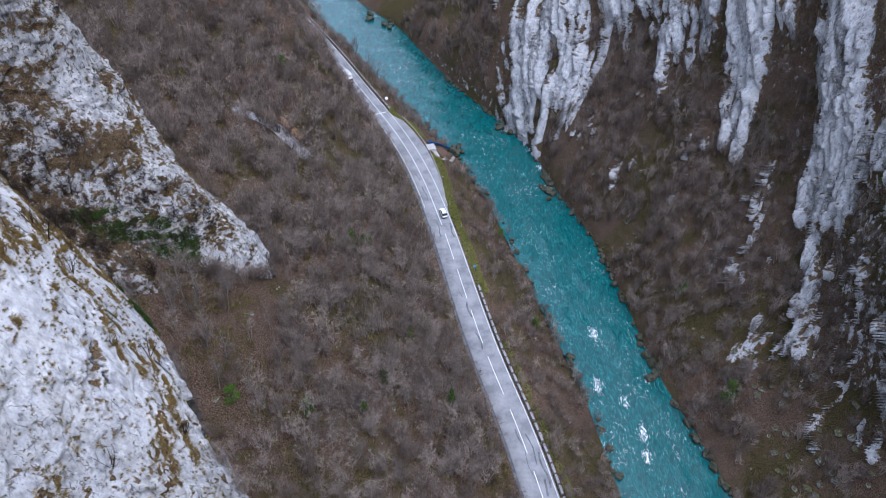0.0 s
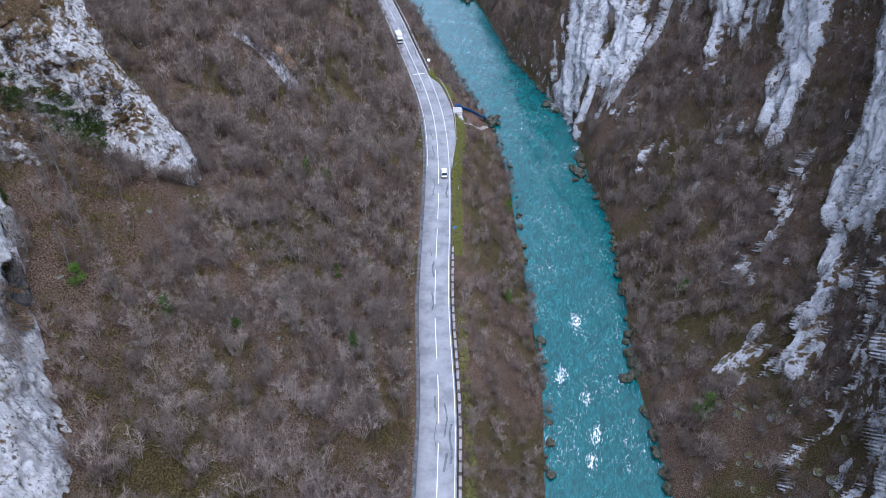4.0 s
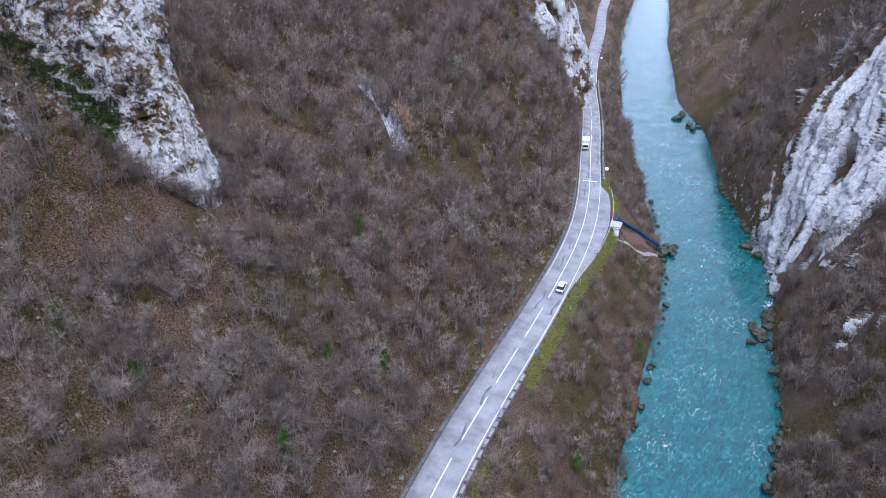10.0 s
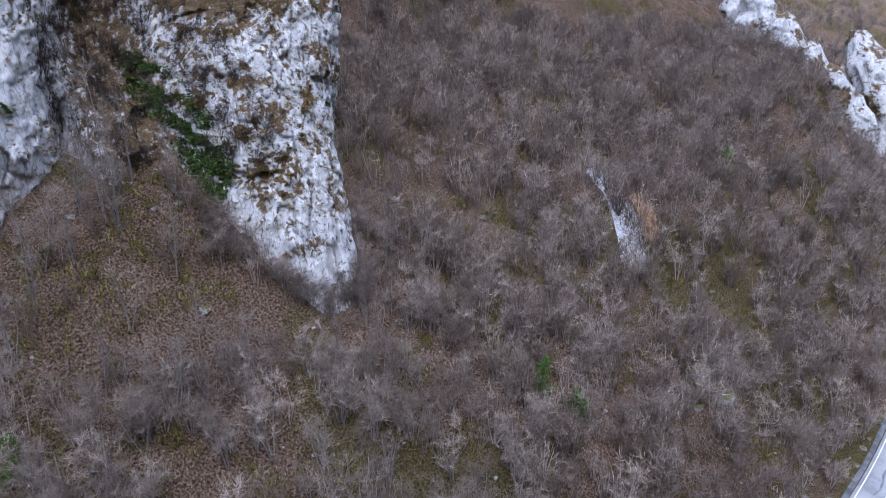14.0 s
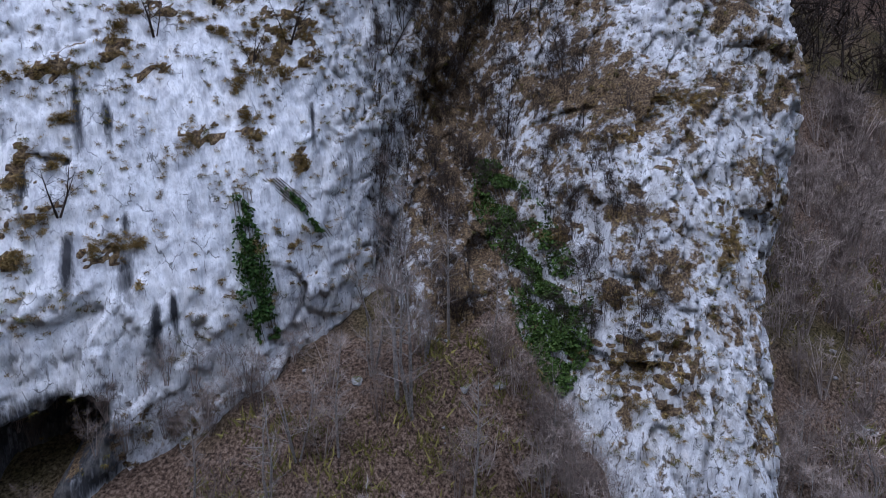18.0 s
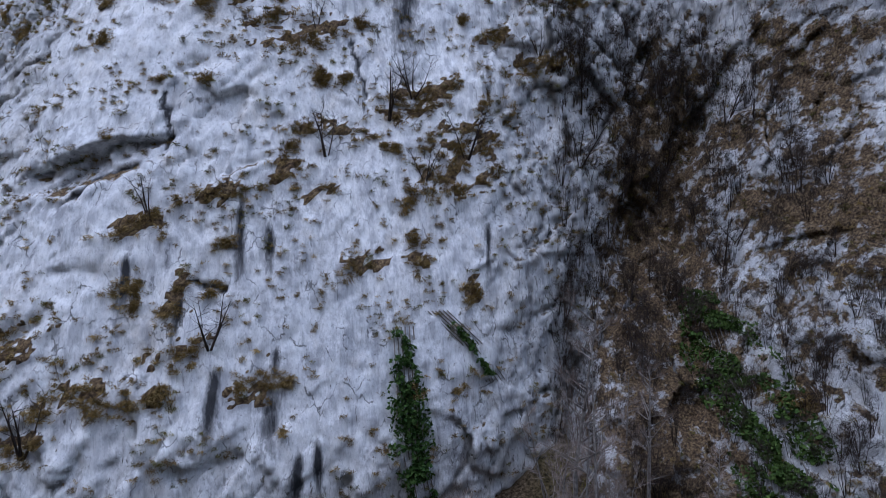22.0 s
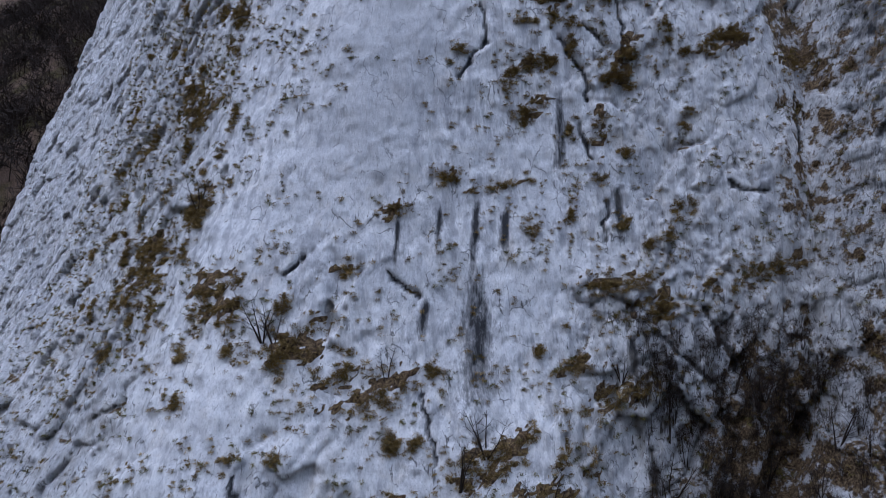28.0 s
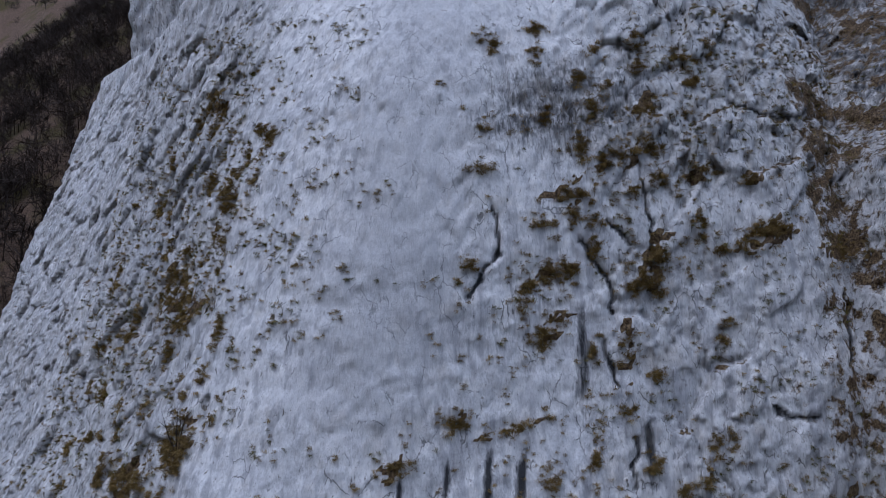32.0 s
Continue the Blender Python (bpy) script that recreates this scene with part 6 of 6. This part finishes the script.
def draped(name, pts, width, mat, label, category, lift=0.07, n=60):
    """A band laid over the ground along a line."""
    pts = np.array(pts, float)
    t = np.linspace(0, len(pts) - 1, n)
    x = np.interp(t, range(len(pts)), pts[:, 0])
    y = np.interp(t, range(len(pts)), pts[:, 1])
    for _ in range(4):
        x[1:-1] = (x[:-2] + x[1:-1] + x[2:]) / 3
        y[1:-1] = (y[:-2] + y[1:-1] + y[2:]) / 3
    tx, ty = np.gradient(x), np.gradient(y)
    ln = np.hypot(tx, ty)
    rows = []
    for k in np.linspace(-0.5, 0.5, 5):
        px, py = x - ty / ln * k * width, y + tx / ln * k * width
        rows.append(np.stack([px, py, ground_full(px, py) + lift - 0.12 * (abs(k) > 0.4)], 1))
    V = np.stack(rows, 1).reshape(-1, 3)
    return tagged(new(name, mesh_from(name, V, grid_faces(n, 5), mat)), label, category, kind="structure")


draped("footpath", [(-2.2, 175.8), (-0.6, 175.6), (0.8, 179.5), (2.4, 185.5), (3.2, 191.0), (2.6, 195.5)], 1.0, GRAVEL, "narrow pale trodden path down to the water", "path")
draped("bare_earth", [(-2.6, 181.0), (-0.8, 185.5), (0.6, 190.0), (1.2, 194.5)], 4.2, EARTH, "reddish bare earth bank under the chute", "ground", 0.05)


# ---- boulders and outcrops ----
def make_boulder(seed, rough=0.9, flat=0.9):
    bm = bmesh.new()
    bmesh.ops.create_icosphere(bm, subdivisions=3, radius=1.0)
    rng = np.random.default_rng(seed)
    normals = rng.normal(size=(9, 3))
    normals /= np.linalg.norm(normals, axis=1)[:, None]
    cuts = rng.uniform(0.55, 0.85, 9)
    off = Vector(rng.uniform(-50, 50, 3))
    for v in bm.verts:
        c = np.array(v.co)
        for nn, k in zip(normals, cuts):
            o = c @ nn - k
            if o > 0:
                c = c - nn * o * 0.9
        v.co = Vector(c) + Vector(noise.noise_vector(Vector(c) * 1.7 + off)) * rough * 0.3 + Vector(noise.noise_vector(Vector(c) * 4.5 + off)) * 0.08
        v.co.z *= flat
    me = bpy.data.meshes.new("boulder")
    bm.to_mesh(me)
    bm.free()
    return me


def make_boulder_rock():
    m, t, s = material("boulder_rock")
    info = node(t, "ObjectInfo")
    mid, fine = noise_at(t, 1.6, 8, 0.7), noise_at(t, 7, 6, 0.65)
    c = steps(t, mid, [(0.3, (0.16, 0.16, 0.16)), (0.5, (0.36, 0.355, 0.345)), (0.72, (0.60, 0.595, 0.585))])
    c = blend(t, calc(t, "MULTIPLY", info.outputs["Random"], 0.55), c, (0.34, 0.33, 0.32), "MULTIPLY")
    moss = calc(t, "ADD", calc(t, "MULTIPLY", upness(t), 0.6), calc(t, "MULTIPLY", mid, 0.9))
    g = steps(t, fine, [(0.3, (0.04, 0.042, 0.014)), (0.7, (0.15, 0.14, 0.05))])
    c = blend(t, steps(t, moss, [(0.74, GREY(0)), (0.88, GREY(1))]), c, g)
    t.links.new(c, s.inputs["Base Color"])
    s.inputs["Roughness"].default_value = 0.9
    relief(t, s, calc(t, "ADD", mid, calc(t, "MULTIPLY", fine, 0.4)), 0.9, 0.15)
    return m


BOULDER = make_boulder_rock()
DARKROCK = plain("wet_mossy_rock", (0.050, 0.052, 0.030), 0.6, 0, 0.6, 2.5)
light_b, dark_b = [], []
for k in range(5):
    a = make_boulder(700 + k)
    a.materials.append(BOULDER)
    light_b.append(a)
    b = make_boulder(720 + k)
    b.materials.append(DARKROCK)
    dark_b.append(b)


def set_boulder(name, me, x, y, size, label, group, sink=0.35, z=None):
    ob = new(name, me)
    z = bed(x, y) if z is None else z
    ob.matrix_world = Matrix.LocRotScale(Vector((x, y, z + size * (0.6 - sink))), Euler((rngr.normal(0, 0.2), rngr.normal(0, 0.2), rngr.uniform(0, 6.3))),
                                        Vector((size * rngr.uniform(0.8, 1.3), size * rngr.uniform(0.8, 1.3), size * rngr.uniform(0.7, 1.2))))
    return tagged(ob, label, "rock", group)


for i in range(120):
    y = rngr.uniform(62, 262)
    x = float(east_bank_x(y)) + rngr.uniform(-0.5, 1.5)
    set_boulder("bank_rock", dark_b[i % 5], x, y, rngr.uniform(0.45, 1.3), "dark wet mossy rock at the river edge", "rocks along the river", 0.3, WATER)
for (x0, y0) in ((35.6, 174.0), (34.5, 181.0), (21.5, 213.5), (53.3, 99.8), (-26.5, 305.0), (-39.5, 311.0)):
    for i in range(7):
        set_boulder("bank_rock", dark_b[i % 5], x0 + rngr.normal(0, 1.3), y0 + rngr.normal(0, 2.2), rngr.uniform(0.7, 1.7), "dark wet mossy rock jutting into the river", "rocks along the river", 0.3, WATER)
for i in range(60):
    y = rngr.uniform(70, 260)
    x = float(west_bank_x(y)) + rngr.uniform(-0.9, 0.4)
    set_boulder("bank_rock", dark_b[i % 5], x, y, rngr.uniform(0.35, 0.95), "dark wet rock at the river edge", "rocks along the river", 0.3, WATER)
for i in range(16):
    set_boulder("bank_rock", dark_b[i % 5], 3.5 + rngr.normal(0, 1.2), 195.5 + rngr.normal(0, 3.0), rngr.uniform(0.5, 1.2), "dark rock piled below the chute", "rocks along the river", 0.3, WATER + rngr.uniform(0, 0.8))
for i in range(20):
    set_boulder("outcrop_rock", light_b[i % 5], -18.8 + rngr.normal(0, 1.9), 135.2 + rngr.normal(0, 2.6), rngr.uniform(0.6, 1.7), "pale limestone outcrop with moss on the brushy slope", "rock outcrop on the slope")
for i in range(90):
    x, y = rngr.uniform(66, 90), rngr.uniform(62, 99)
    set_boulder("outcrop_rock", light_b[i % 5], x, y, rngr.uniform(0.3, 1.0), "pale limestone knob with lichen and moss", "rock knobs on the eastern ridge", 0.7)
for i in range(70):
    y = rngr.uniform(100, 235)
    x = float(east_bank_x(y)) + rngr.uniform(3, 40)
    set_boulder("outcrop_rock", light_b[i % 5], x, y, rngr.uniform(0.25, 0.65), "pale limestone knob poking through brushwood", "rock knobs across the river", 0.7)
for i in range(90):
    y = rngr.uniform(40, 200)
    x = float(road_x(y)) - 4 - rngr.uniform(3, 60)
    if bool(west_clear(np.array([x]), np.array([y]), np.array([bed(x, y)]))[0]):
        set_boulder("outcrop_rock", light_b[i % 5], x, y, rngr.uniform(0.25, 0.75), "small pale limestone knob on the leafy slope", "rock knobs on the western slope", 0.6)
for i in range(40):
    y = rngr.uniform(45, 205)
    x = float(road_x(y)) - 4.9 - rngr.uniform(0, 0.9)
    set_boulder("cutting_rock", light_b[i % 5], x, y, rngr.uniform(0.25, 0.6), "broken pale rock in the road cutting", "rocks beside the gutter", 0.3)

# grey scree slide on the western slope
draped("scree", [(-52.0, 142.5), (-46.0, 141.0), (-41.0, 139.0), (-36.5, 136.5), (-33.5, 134.5)], 4.0, plain("scree_stone", (0.36, 0.36, 0.38), 0.95, 0, 0.35, 3), "pale grey scree slide on the brown slope", "scree", 0.3)
draped("rust_earth", [(-46.0, 145.5), (-41.0, 143.5), (-36.0, 140.5)], 3.0, plain("rust_earth", (0.27, 0.15, 0.07), 1.0, 0, 0.4, 2), "rust-brown bare earth beside the scree", "ground", 0.25)
